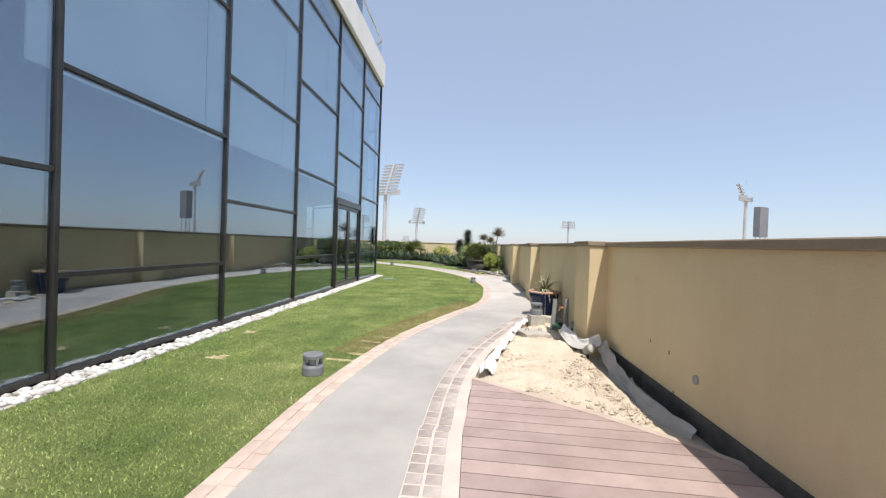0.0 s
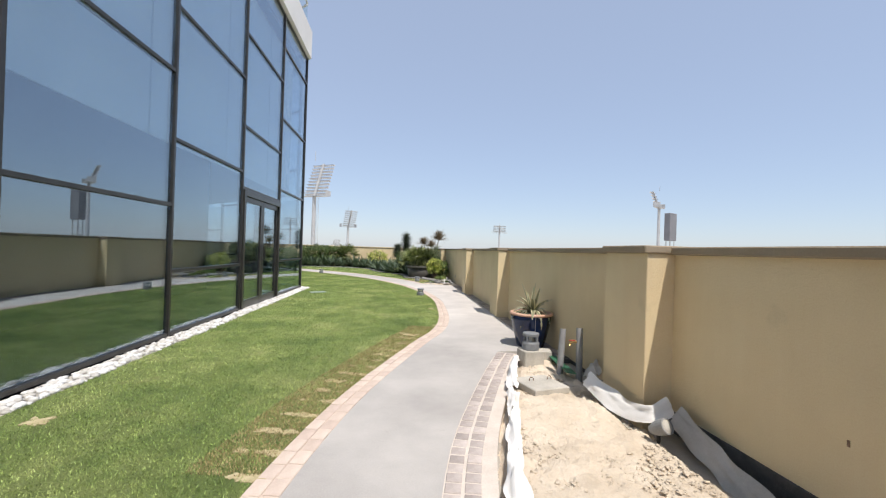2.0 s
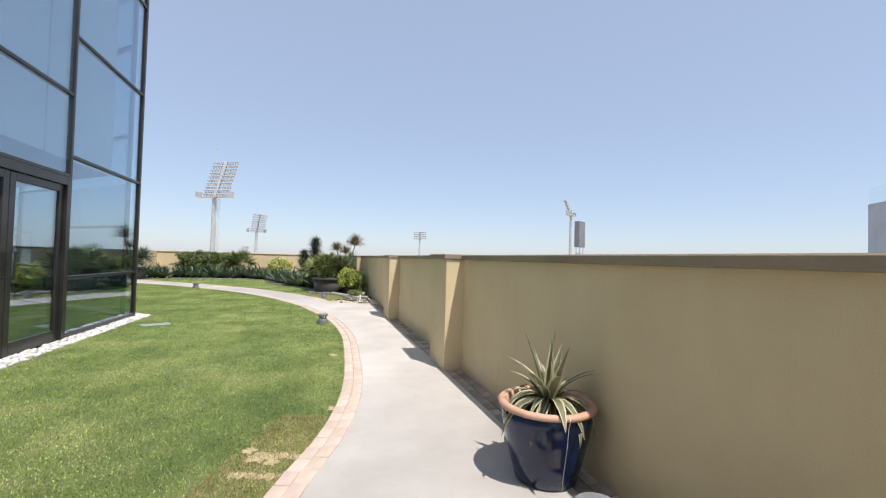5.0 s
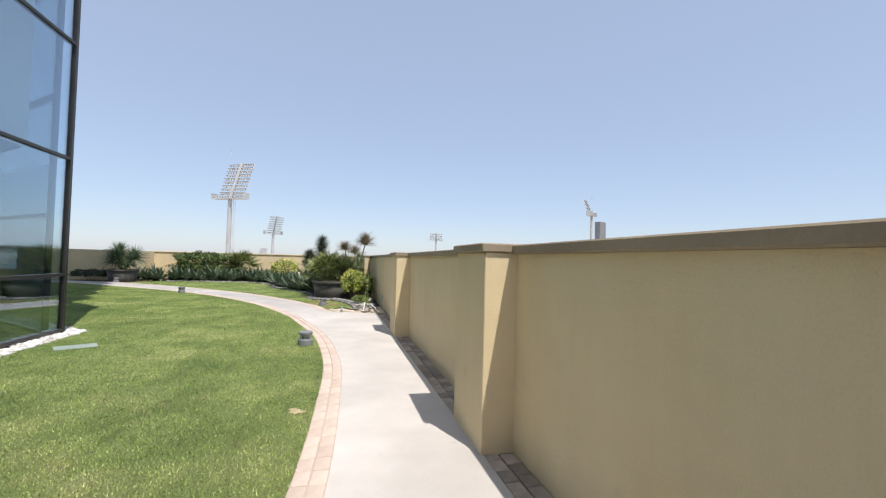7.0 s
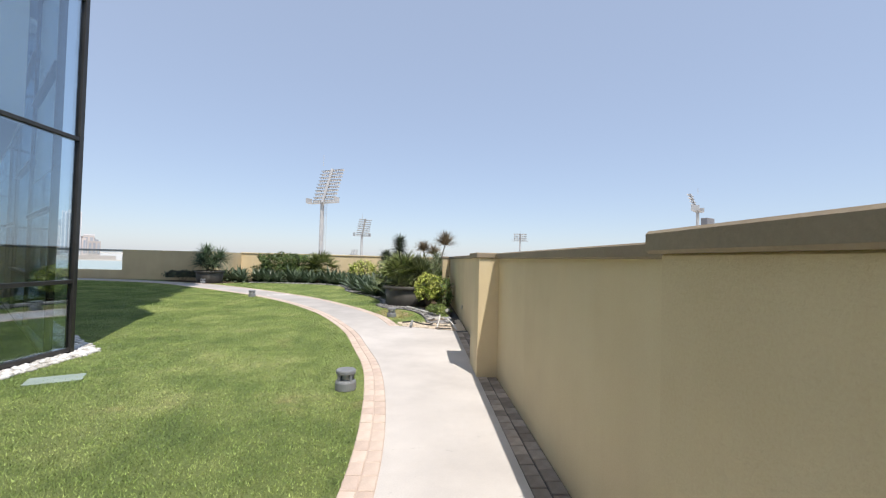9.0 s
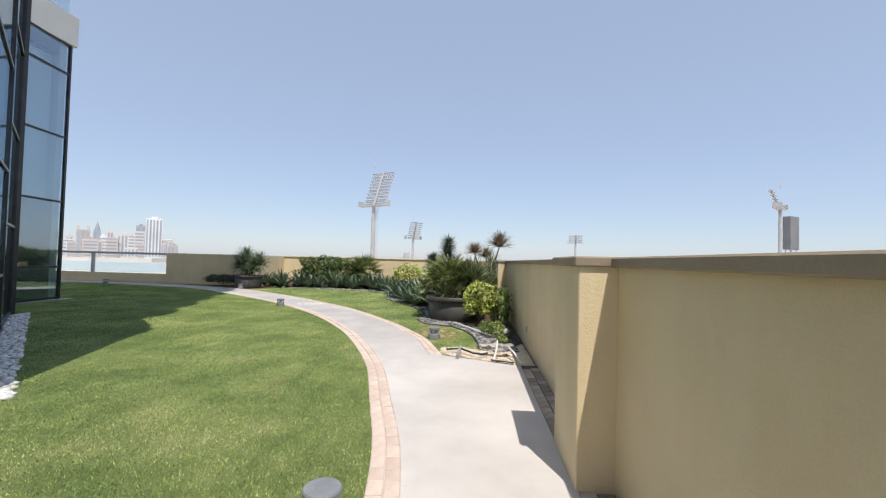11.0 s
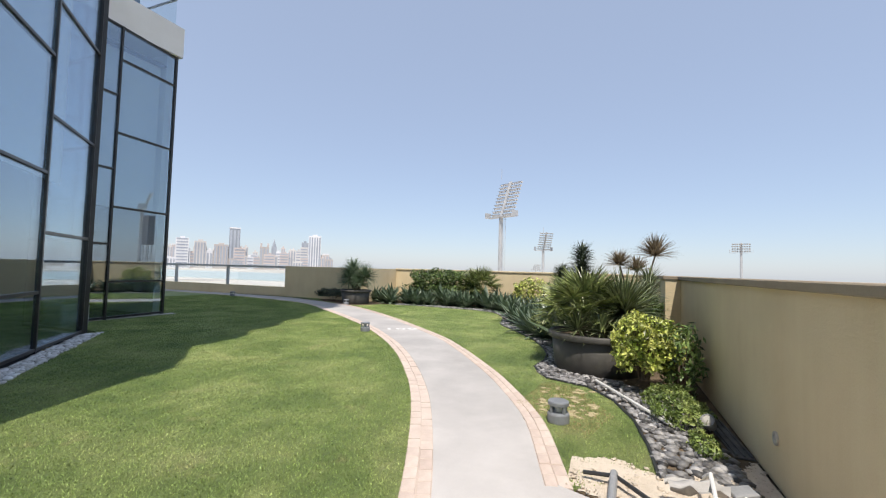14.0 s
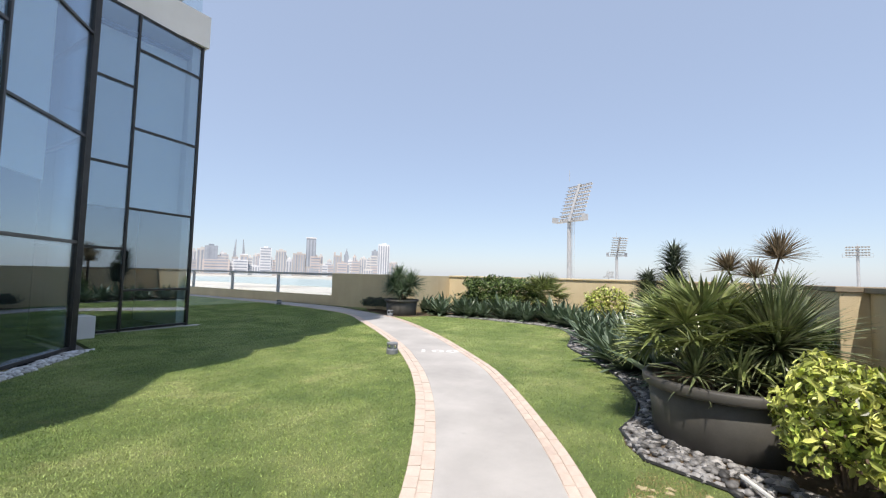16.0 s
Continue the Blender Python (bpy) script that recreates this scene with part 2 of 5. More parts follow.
CREAM_EDGE = leaf_material("cream_leaf_edge", (0.36, 0.34, 0.19), (0.52, 0.49, 0.32), (0.68, 0.64, 0.45), 0.5)
HEDGE_LEAF = leaf_material("hedge_leaf", (0.06, 0.10, 0.03), (0.12, 0.18, 0.05), (0.22, 0.28, 0.09), 0.36, island=0.36)
YELLOW_LEAF = leaf_material("yellow_green_leaf", (0.18, 0.27, 0.045), (0.44, 0.48, 0.11), (0.72, 0.69, 0.26), 0.4, island=0.42)
COVER_LEAF = leaf_material("ground_cover_leaf", (0.07, 0.11, 0.025), (0.15, 0.205, 0.05), (0.30, 0.33, 0.10), 0.5, island=0.3)
BARK = surface("bark", [(0.3, (0.09, 0.065, 0.045)), (0.7, (0.17, 0.13, 0.09))], 8, 60, 0.9, 0.6, 0.01)


def lawn_material(name, blades):
    m, nt, b = nodes(name)
    big = ramp(nt, noise_tex(nt, 0.9, 8, 0.72), [(0.3, (0.142, 0.218, 0.062)), (0.46, (0.248, 0.33, 0.098)), (0.58, (0.355, 0.42, 0.145)), (0.7, (0.50, 0.51, 0.225))])
    swath = noise_tex(nt, 1.6, 8, 0.78, (2.6, 0.5, 1))
    big = mixed(nt, big, ramp(nt, swath, [(0.35, (0.38, 0.39, 0.38)), (0.62, (0.61, 0.60, 0.59))]), 0.6, "OVERLAY")
    dry = ramp(nt, noise_tex(nt, 1.15, 5, 0.7), [(0.6, (0, 0, 0)), (0.76, (0.75, 0.75, 0.75))])
    col = mixed(nt, big, (0.46, 0.38, 0.19), dry)
    grain = noise_tex(nt, 75, 5, 0.75)
    col = mixed(nt, col, ramp(nt, grain, [(0.3, (0.2, 0.2, 0.2)), (0.7, (0.72, 0.72, 0.72))]), 0.55, "OVERLAY")
    if blades:
        i = nt.nodes.new("ShaderNodeNewGeometry")
        col = mixed(nt, col, ramp(nt, i.outputs["Random Per Island"], [(0.0, (0.20,) * 3), (1.0, (0.80,) * 3)]), 1.0, "OVERLAY")
    else:
        col = mixed(nt, col, (0.07, 0.085, 0.026), 0.28)  # turf darkened to stand for the shade between the blades
        bump(nt, b, grain, 1.0, 0.03)
    nt.links.new(col, b.inputs["Base Color"])
    b.inputs["Roughness"].default_value, b.inputs["Specular IOR Level"].default_value = 0.6, 0.3
    return m


LAWN = lawn_material("lawn_turf", False)
BLADE = lawn_material("grass_blade", True)
BARE = surface("bare_earth", [(0.3, (0.34, 0.285, 0.155)), (0.7, (0.55, 0.465, 0.295))], 12, 60, 0.95, 0.6, 0.01, spec=0.1)
STRAW = surface("straw", [(0.3, (0.30, 0.23, 0.10)), (0.7, (0.46, 0.37, 0.19))], 9, 60, 0.8, 0.0, island=0.2)


def coated_glass():
    m, nt, b = nodes("coated_glass")
    nt.nodes.remove(b)
    t = nt.nodes.new("ShaderNodeBsdfTransparent")
    t.inputs[0].default_value = (0.82, 0.89, 0.92, 1)
    g = nt.nodes.new("ShaderNodeBsdfGlossy")
    g.inputs["Color"].default_value, g.inputs["Roughness"].default_value = (0.80, 0.89, 0.97, 1), 0.0
    f = nt.nodes.new("ShaderNodeLayerWeight")
    p = nt.nodes.new("ShaderNodeMath")
    p.operation = "POWER"
    p.inputs[1].default_value = 3.5
    q = nt.nodes.new("ShaderNodeMath")
    q.operation = "MULTIPLY_ADD"
    q.inputs[1].default_value, q.inputs[2].default_value = 0.62, 0.245
    nt.links.new(f.outputs["Facing"], p.inputs[0])
    nt.links.new(p.outputs[0], q.inputs[0])
    mx = nt.nodes.new("ShaderNodeMixShader")
    nt.links.new(q.outputs[0], mx.inputs[0])
    nt.links.new(t.outputs[0], mx.inputs[1])
    nt.links.new(g.outputs[0], mx.inputs[2])
    nt.links.new(mx.outputs[0], nt.nodes["Material Output"].inputs[0])
    return m


GLASS = coated_glass()


def clear_glass():
    m, nt, b = nodes("clear_glass")
    nt.nodes.remove(b)
    t = nt.nodes.new("ShaderNodeBsdfTransparent")
    t.inputs[0].default_value = (0.965, 0.985, 0.985, 1)
    g = nt.nodes.new("ShaderNodeBsdfGlossy")
    g.inputs["Roughness"].default_value = 0.02
    mx = nt.nodes.new("ShaderNodeMixShader")
    mx.inputs[0].default_value = 0.05
    nt.links.new(t.outputs[0], mx.inputs[1])
    nt.links.new(g.outputs[0], mx.inputs[2])
    nt.links.new(mx.outputs[0], nt.nodes["Material Output"].inputs[0])
    return m


CLEAR = clear_glass()


def glow(name, colour, strength):
    m, nt, b = nodes(name)
    b.inputs["Base Color"].default_value = (*colour, 1)
    b.inputs["Emission Color"].default_value = (*colour, 1)
    b.inputs["Emission Strength"].default_value = strength
    return m


DOWNLIGHT = glow("downlight", (1.0, 0.97, 0.9), 6.0)


# ---- mesh helpers ----
def mesh_of(bm, material, name, smooth=False):
    me = bpy.data.meshes.new(name)
    bm.normal_update()
    bm.to_mesh(me)
    bm.free()
    me.materials.append(material)
    if smooth:
        me.polygons.foreach_set("use_smooth", [True] * len(me.polygons))
    return me


def part(name, bm, material, parent=None, label="", smooth=False, m=None):
    ob = new(name, mesh_of(bm, material, name, smooth) if isinstance(bm, bmesh.types.BMesh) else bm)
    if parent is not None:
        ob.parent = parent
    if m is not None:
        ob.matrix_basis = m
    if label:
        ob["label"] = label
    return ob


def thing(name, label, category, group="", kind="", at=(0, 0, 0), turn=0.0):
    ob = new(name)
    ob.empty_display_size = 0.1
    ob.matrix_basis = pose(*at, 0, 0, turn)
    return tagged(ob, label, category, group, kind)


def box(x0, x1, y0, y1, z0, z1, bevel=0.0, bm=None, seg=1):
    own = bmesh.new()
    bmesh.ops.create_cube(own, size=1.0, matrix=Matrix.LocRotScale(((x0 + x1) / 2, (y0 + y1) / 2, (z0 + z1) / 2), None, (x1 - x0, y1 - y0, z1 - z0)))
    if bevel:
        bmesh.ops.bevel(own, geom=own.edges[:], offset=bevel, segments=seg, affect="EDGES", profile=0.5)
    if bm is None:
        return own
    return join(bm, own)


def join(bm, other):
    me = bpy.data.meshes.new("join")
    other.to_mesh(me)
    other.free()
    bm.from_mesh(me)
    bpy.data.meshes.remove(me)
    return bm


def prism(points, z0, z1, bm=None):
    """A flat polygon pulled up from z0 to z1."""
    bm = bm or bmesh.new()
    low = [bm.verts.new((x, y, z0)) for x, y in points]
    top = [bm.verts.new((x, y, z1)) for x, y in points]
    n = len(points)
    faces = [bm.faces.new(top), bm.faces.new(low[::-1])]
    for i in range(n):
        faces.append(bm.faces.new((low[i], low[(i + 1) % n], top[(i + 1) % n], top[i])))
    bmesh.ops.recalc_face_normals(bm, faces=faces)
    bmesh.ops.triangulate(bm, faces=faces[:2])
    return bm


def lathe(profile, seg=24, bm=None):
    bm = bm or bmesh.new()
    rings = []
    for r, z in profile:
        rings.append([bm.verts.new((r * math.cos(2 * math.pi * i / seg), r * math.sin(2 * math.pi * i / seg), z)) for i in range(seg)] if r > 1e-5 else [bm.verts.new((0, 0, z))])
    faces = []
    for a, b in zip(rings, rings[1:]):
        for i in range(seg):
            j = (i + 1) % seg
            quad = [a[i % len(a)], a[j % len(a)], b[j % len(b)], b[i % len(b)]]
            quad = [v for k, v in enumerate(quad) if v not in quad[:k]]
            if len(quad) > 2:
                faces.append(bm.faces.new(quad))
    bmesh.ops.recalc_face_normals(bm, faces=faces)
    return bm


def tube(points, radius, seg=8, bm=None, cap=True):
    bm = bm or bmesh.new()
    pts = [Vector(p) for p in points]
    radii = radius if isinstance(radius, (list, tuple)) else [radius] * len(pts)
    rings = []
    for i, p in enumerate(pts):
        d = (pts[min(i + 1, len(pts) - 1)] - pts[max(i - 1, 0)]).normalized()
        side = d.cross(Vector((0, 0, 1)) if abs(d.z) < 0.95 else Vector((1, 0, 0))).normalized()
        up = side.cross(d)
        rings.append([bm.verts.new(p + radii[i] * (math.cos(a) * side + math.sin(a) * up)) for a in (2 * math.pi * k / seg for k in range(seg))])
    faces = []
    for a, b in zip(rings, rings[1:]):
        for i in range(seg):
            faces.append(bm.faces.new((a[i], a[(i + 1) % seg], b[(i + 1) % seg], b[i])))
    if cap:
        faces += [bm.faces.new(rings[0][::-1]), bm.faces.new(rings[-1])]
    bmesh.ops.recalc_face_normals(bm, faces=faces)
    return bm


def curve_through(points, step=0.25):
    """A smooth line through control points (Catmull-Rom)."""
    p = [Vector((*q, 0)) if len(q) == 2 else Vector(q) for q in points]
    p = [2 * p[0] - p[1]] + p + [2 * p[-1] - p[-2]]
    out = []
    for a, b, c, d in zip(p, p[1:], p[2:], p[3:]):
        n = max(2, int((c - b).length / step))
        for i in range(n):
            t = i / n
            out.append(0.5 * (2 * b + (c - a) * t + (2 * a - 5 * b + 4 * c - d) * t * t + (3 * b - a - 3 * c + d) * t ** 3))
    out.append(p[-2])
    return out


def offset(line, d):
    """The line moved d to its right."""
    out = []
    for i, p in enumerate(line):
        t = (line[min(i + 1, len(line) - 1)] - line[max(i - 1, 0)]).normalized()
        out.append(p + d * Vector((t.y, -t.x, 0)))
    return out


def flat(pts):
    return [(p.x, p.y) for p in pts]


def inside(poly, x, y):
    """Which of the points lie in the polygon."""
    hit = np.zeros(len(x), bool)
    n = len(poly)
    for i in range(n):
        (x0, y0), (x1, y1) = poly[i], poly[(i + 1) % n]
        if y0 != y1:
            hit ^= ((y0 > y) != (y1 > y)) & (x < (x1 - x0) * (y - y0) / (y1 - y0) + x0)
    return hit


# ---- ground of the terrace ----
LEFT = curve_through([(-1.38, -5), (-1.36, 0), (-1.33, 2.2), (-1.26, 3.8), (-0.93, 5.75), (-0.26, 7.9), (0.1, 8.9), (0.31, 10.0), (0.41, 11.7), (0.41, 13.0), (0.23, 14.6), (-0.10, 15.9),
                      (-0.5, 17.25), (-1.27, 19.0), (-2.03, 20.3), (-2.8, 21.4), (-3.69, 22.45), (-5.1, 23.85), (-7.85, 26.05), (-10.4, 27.7), (-15, 28.6), (-21, 28.9), (-27, 28.9)])
LEFT_IN = offset(LEFT, 0.2)
RIGHT_A = curve_through([(-0.31, -5), (-0.31, 2.1), (-0.29, 2.9), (-0.24, 3.8), (-0.05, 4.9), (0.28, 5.97), (0.68, 7.07), (0.86, 7.5)])
RIGHT_A_OUT = offset(RIGHT_A, 0.215)
DECK_EDGE = offset(RIGHT_A, 0.30)
RIGHT_B = curve_through([(0.45, 17.85), (0.1, 19.0), (-0.34, 19.9), (-0.87, 20.8), (-1.87, 22.25), (-2.8, 23.35), (-5.25, 25.7), (-8.0, 27.8), (-11, 29.2), (-13.5, 29.75), (-21, 29.78), (-27, 29.78)])
RIGHT_B_IN = offset(RIGHT_B, -0.18)
WALL_X, PIL_X, REAR_Y, RAIL_Y = 1.70, 1.475, 32.3, 29.8

tagged(part("terrace_floor", prism([(-27, -5), (3.0, -5), (3.0, 33), (-27, 33)], -0.5, -0.06), ROOF_TILE_GROUND), "grey concrete slab under the roof garden", "floor", kind="structure")
path_poly = flat(LEFT_IN) + flat(RIGHT_B_IN[::-1]) + [(0.36, 17.85), (1.49, 17.4), (1.49, 7.58), (0.9, 7.52)] + flat(RIGHT_A[::-1])
path = tagged(part("path", prism(path_poly, -0.06, 0.0), CONCRETE), "pale grey concrete garden path curving along the lawn", "path", kind="structure")
band_l = tagged(part("path_border", prism(flat(LEFT) + flat(LEFT_IN[::-1]), -0.06, -0.006), KERB), "pinkish paver border between path and lawn", "path border", kind="structure")
band_r = tagged(part("path_border", prism(flat(RIGHT_A) + flat(DECK_EDGE[::-1]), -0.06, -0.003), MORTAR), "mortared cobble border between path and deck", "path border", kind="structure")
band_b = tagged(part("path_border", prism(flat(RIGHT_B_IN) + flat(RIGHT_B[::-1]), -0.06, -0.006), KERB), "pinkish paver border between path and grass strip", "path border", kind="structure")
band_w = tagged(part("path_border", prism([(1.49, 7.2), (WALL_X, 7.2), (WALL_X, 17.6), (1.49, 17.55)], -0.06, -0.008), BITUMEN), "dark paver strip along the foot of the boundary wall", "path border", kind="structure")
CORNER_A, CORNER_B = Vector((-3.46, 15.30, 0)), Vector((-8.43, 19.76, 0))
FACADE3_X = -10.42
lawn_poly = flat(LEFT) + [(-27, 18), (FACADE3_X + 0.2, 18), (FACADE3_X + 0.2, 22.8), (FACADE3_X + 0.2, 20.3), (-8.35, 20.05), (-3.21, 15.42), (-3.21, -5)]
tagged(part("lawn", prism(lawn_poly, -0.06, -0.004), LAWN), "mown green lawn with dry yellow patches", "lawn", kind="structure")
BED_EDGE = curve_through([(0.98, 18.2), (0.95, 18.8), (0.8, 19.7), (0.42, 20.4), (-0.1, 20.6), (-0.36, 21.2), (-0.28, 22.0), (-0.65, 23.3), (-1.4, 24.7), (-1.95, 25.6), (-2.3, 27.2), (-3.1, 28.6), (-4.6, 29.0), (-6.2, 29.1), (-7.4, 28.9), (-7.7, 28.2), (-8.6, 27.9), (-9.6, 28.5), (-10.4, 29.2), (-11, 29.79)])
strip_poly = flat(RIGHT_B) + [(-27, RAIL_Y)] + flat(BED_EDGE[::-1])
tagged(part("grass_strip", prism(strip_poly, -0.06, -0.005), LAWN), "sunlit grass strip between path and planting bed", "lawn", kind="structure")
bed_poly = flat(BED_EDGE) + [(-8.6, RAIL_Y), (-8.6, REAR_Y), (WALL_X, REAR_Y), (WALL_X, 17.5), (1.49, 17.42), (0.46, 17.86), (0.6, 18.2)]
tagged(part("planting_bed", prism(bed_poly, -0.06, -0.012), SOIL), "dark soil of the planting bed by the walls", "planting bed", kind="structure")

# ---- boundary walls ----
PILASTERS = [5.27, 10.30, 14.47, 22.6]


def coping(name, x0, x1, y0, y1, z, parent):
    part(name, box(x0, x1, y0, y1, z - 0.06, z, 0.008), COPING, parent)


wall = tagged(new("wall_east"), "beige rendered boundary wall with pilasters and a coping", "wall", kind="structure")
part("wall_body", box(WALL_X, WALL_X + 0.3, -5, REAR_Y + 0.3, -0.5, 1.299), STUCCO, wall)
ends = [-5.0] + [v for y in PILASTERS for v in (y, y + 0.65)] + [REAR_Y + 0.3]
for i in range(0, len(ends), 2):
    coping("coping", WALL_X - 0.045, WALL_X + 0.34, ends[i] + (0.0 if i == 0 else 0.004), ends[i + 1] - 0.004, 1.36, wall)
for y in PILASTERS:
    part("pilaster", box(PIL_X, WALL_X + 0.02, y, y + 0.65, -0.3, 1.3085, 0.006), STUCCO, wall)
    coping("coping", PIL_X - 0.03, WALL_X + 0.36, y - 0.02, y + 0.68, 1.368 if y < 12 else 1.363, wall)
for i in range(0, len(ends), 2):
    part("skirt", box(WALL_X - 0.012, WALL_X - 0.001, max(ends[i], -5) + 0.002, ends[i + 1] - 0.002, -0.05, 0.11 if i < 2 else -0.012), BITUMEN, wall, "black bitumen strip along the wall foot")

rear = tagged(new("wall_north"), "sunlit beige rendered wall behind the planting", "wall", kind="structure")
part("wall_body", box(-8.6, WALL_X - 0.002, REAR_Y, REAR_Y + 0.3, -0.5, 1.31), STUCCO, rear)
part("coping", box(-8.64, WALL_X - 0.06, REAR_Y - 0.04, REAR_Y + 0.34, 1.312, 1.37, 0.008), STUCCO, rear)
part("wall_return", box(-8.9, -8.602, RAIL_Y + 0.302, REAR_Y + 0.3, -0.5, 1.34), STUCCO, rear)
rail_wall = tagged(new("wall_rail"), "beige parapet with a glazed opening and steel rail", "wall", kind="structure")
part("wall_body", box(-12.9, -8.6, RAIL_Y, RAIL_Y + 0.3, -0.5, 1.345), STUCCO, rail_wall)
part("wall_upstand", box(-40, -12.902, RAIL_Y, RAIL_Y + 0.3, -0.5, 0.40), STUCCO, rail_wall)
part("top_rail", box(-40, -12.905, RAIL_Y + 0.09, RAIL_Y + 0.21, 1.25, 1.345, 0.012), GALV, rail_wall, "grey steel top rail")
POST_GAP = 3.6
for k in range(8):
    x = -12.95 - POST_GAP * k
    if k:
        part("post", box(x - 0.06, x + 0.06, RAIL_Y + 0.10, RAIL_Y + 0.20, 0.40, 1.25, 0.006), GALV, rail_wall)
    ob = part("pane", box(x - POST_GAP + 0.065, x - 0.065, RAIL_Y + 0.145, RAIL_Y + 0.155, 0.41, 1.245), CLEAR, rail_wall)
    ob.visible_shadow = False

# closing walls behind the start of the walk
tagged(part("wall_south", box(-27, 3, -5.3, -5.002, -0.5, 1.3), STUCCO), "beige rendered wall behind the start of the walk", "wall", kind="structure")

# ---- glazed building ----
building = thing("glass_building", "curtain-walled building of bluish mirror glass with bronze frames", "building")
MOD = 0.885
TOP = 7.0


def facade(origin, angle, columns, parent):
    """columns: (width, rows of transoms, door?). Local x runs along the front, local y points out of it."""
    base = pose(origin.x, origin.y, 0, 0, 0, angle)
    at = 0.0
    for k, (w, rows, door) in enumerate(columns):
        if k == 0:
            part("mullion", box(-0.03, 0.03, -0.06, 0.018, 0.0, TOP, 0.004), ALU, parent, m=base)
        part("mullion", box(at + w - 0.024, at + w + 0.024, -0.06, 0.018, 0.0, TOP, 0.004), ALU, parent, m=base)
        levels = [0.05] + [r * MOD for r in rows] + [TOP]
        if door:
            levels[0] = door
        for z in ([0.05] if not door else []) + levels[1:-1] + [TOP - 0.03] + ([door] if door else []):
            part("transom", box(at + 0.028, at + w - 0.028, -0.08, 0.012, z - 0.024, z + 0.024, 0.004), ALU, parent, m=base)
        for z0, z1 in zip(levels, levels[1:]):
            ob = part("pane", box(at + 0.03, at + w - 0.03, -0.035, -0.015, z0 + 0.028, z1 - 0.028), GLASS, parent, m=base)
        if door:
            leaf_w = (w - 0.26) / 2
            part("door_frame", box(at + 0.034, at + 0.12, -0.09, 0.04, 0.03, door - 0.032, 0.004), ALU, parent, m=base)
            part("door_frame", box(at + w - 0.12, at + w - 0.034, -0.09, 0.04, 0.03, door - 0.032, 0.004), ALU, parent, m=base)
            part("door_frame", box(at + 0.122, at + w - 0.122, -0.09, 0.04, door - 0.15, door - 0.034, 0.004), ALU, parent, m=base)
            for side in (0, 1):
                x0 = at + 0.125 + side * (leaf_w + 0.01)
                leaf = bmesh.new()
                for b in ((x0, x0 + 0.1, 0.02, door - 0.155), (x0 + leaf_w - 0.1, x0 + leaf_w, 0.02, door - 0.155)):
                    box(b[0], b[1], -0.06, 0.0, b[2], b[3], 0.004, leaf)
                for z0, z1 in ((0.02, 0.17), (door - 0.255, door - 0.155)):
                    box(x0 + 0.1, x0 + leaf_w - 0.1, -0.06, 0.0, z0, z1, 0.004, leaf)
                d = part("door", leaf, ALU, parent, "dark framed glass door leaf", m=base)
                part("pane", box(x0 + 0.098, x0 + leaf_w - 0.098, -0.04, -0.02, 0.168, door - 0.253), GLASS, d)
                hx = x0 + (leaf_w - 0.05 if side == 0 else 0.05)
                h = tube([(hx, 0.0, 0.95), (hx, 0.05, 0.95), (hx, 0.05, 1.25), (hx, 0.0, 1.25)], 0.011, 8)
                part("handle", h, ALU, d, "dark pull handle")
        at += w
    return at


ODD, EVEN = [1, 3, 5, 7], [2, 4, 6]
fw = 2.405
facade(CORNER_A, -90, [(fw, ODD, 0), (fw, [4, 6], 2.36), (fw, ODD, 0), (fw, EVEN, 0), (fw, ODD, 0), (fw, EVEN, 0), (fw, ODD, 0), (fw, EVEN, 0)], building)
run = Vector((-3.56, 15.12, 0)) - CORNER_B
facade(CORNER_B, math.degrees(math.atan2(run.y, run.x)), [(1.85, EVEN, 0), ((run.length - 1.85) / 2, ODD, 0), ((run.length - 1.85) / 2, EVEN, 0)], building)
facade(Vector((FACADE3_X, 22.62, 0)), -82, [(1.50, ODD, 0), (0.78, EVEN, 0), (0.5, ODD, 0)], building)
facade(Vector((FACADE3_X, 19.82, 0)), 0, [(CORNER_B.x - FACADE3_X, EVEN, 0)], building)
outline = [(CORNER_A.x, -5.0), (CORNER_A.x, CORNER_A.y), (CORNER_B.x, CORNER_B.y), (FACADE3_X, 19.82), (FACADE3_X, 22.62), (-24.0, 22.62), (-24.0, -5.0)]


def grown(points, d):
    """The outline moved d outwards."""
    n, out = len(points), []
    for i in range(n):
        p, q, r = (Vector(points[(i + k) % n]) for k in (-1, 0, 1))
        a, b = (q - p).normalized(), (r - q).normalized()
        na, nb = Vector((a.y, -a.x)), Vector((b.y, -b.x))
        area = sum(points[j][0] * points[(j + 1) % n][1] - points[(j + 1) % n][0] * points[j][1] for j in range(n))
        s = 1 if area > 0 else -1
        v = (na + nb) / (1 + na.dot(nb))
        out.append((q.x + s * d * v.x, q.y + s * d * v.y))
    return out


part("parapet_band", prism(grown(outline, 0.10), TOP + 0.002, TOP + 0.82), WHITE_PANEL, building, "off-white clad parapet band")
part("side_wall", box(-24.0, -23.8, -5, 22.6, 0, TOP), WHITE_PANEL, building)
part("side_wall", box(-23.79, FACADE3_X - 0.1, 22.42, 22.6, 0, TOP), WHITE_PANEL, building)
part("end_wall", box(-23.79, CORNER_A.x, -5.0, -4.8, 0, TOP), WHITE_PANEL, building)
inner = grown(outline, -0.12)
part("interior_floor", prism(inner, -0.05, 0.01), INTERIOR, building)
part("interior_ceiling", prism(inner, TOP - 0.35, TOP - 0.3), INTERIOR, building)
# unseen partitions, added to stop the view through to the far glazing
part("added_partition", box(-5.9, -5.7, -4.7, 14.2, 0.012, TOP - 0.352), INTERIOR, building)
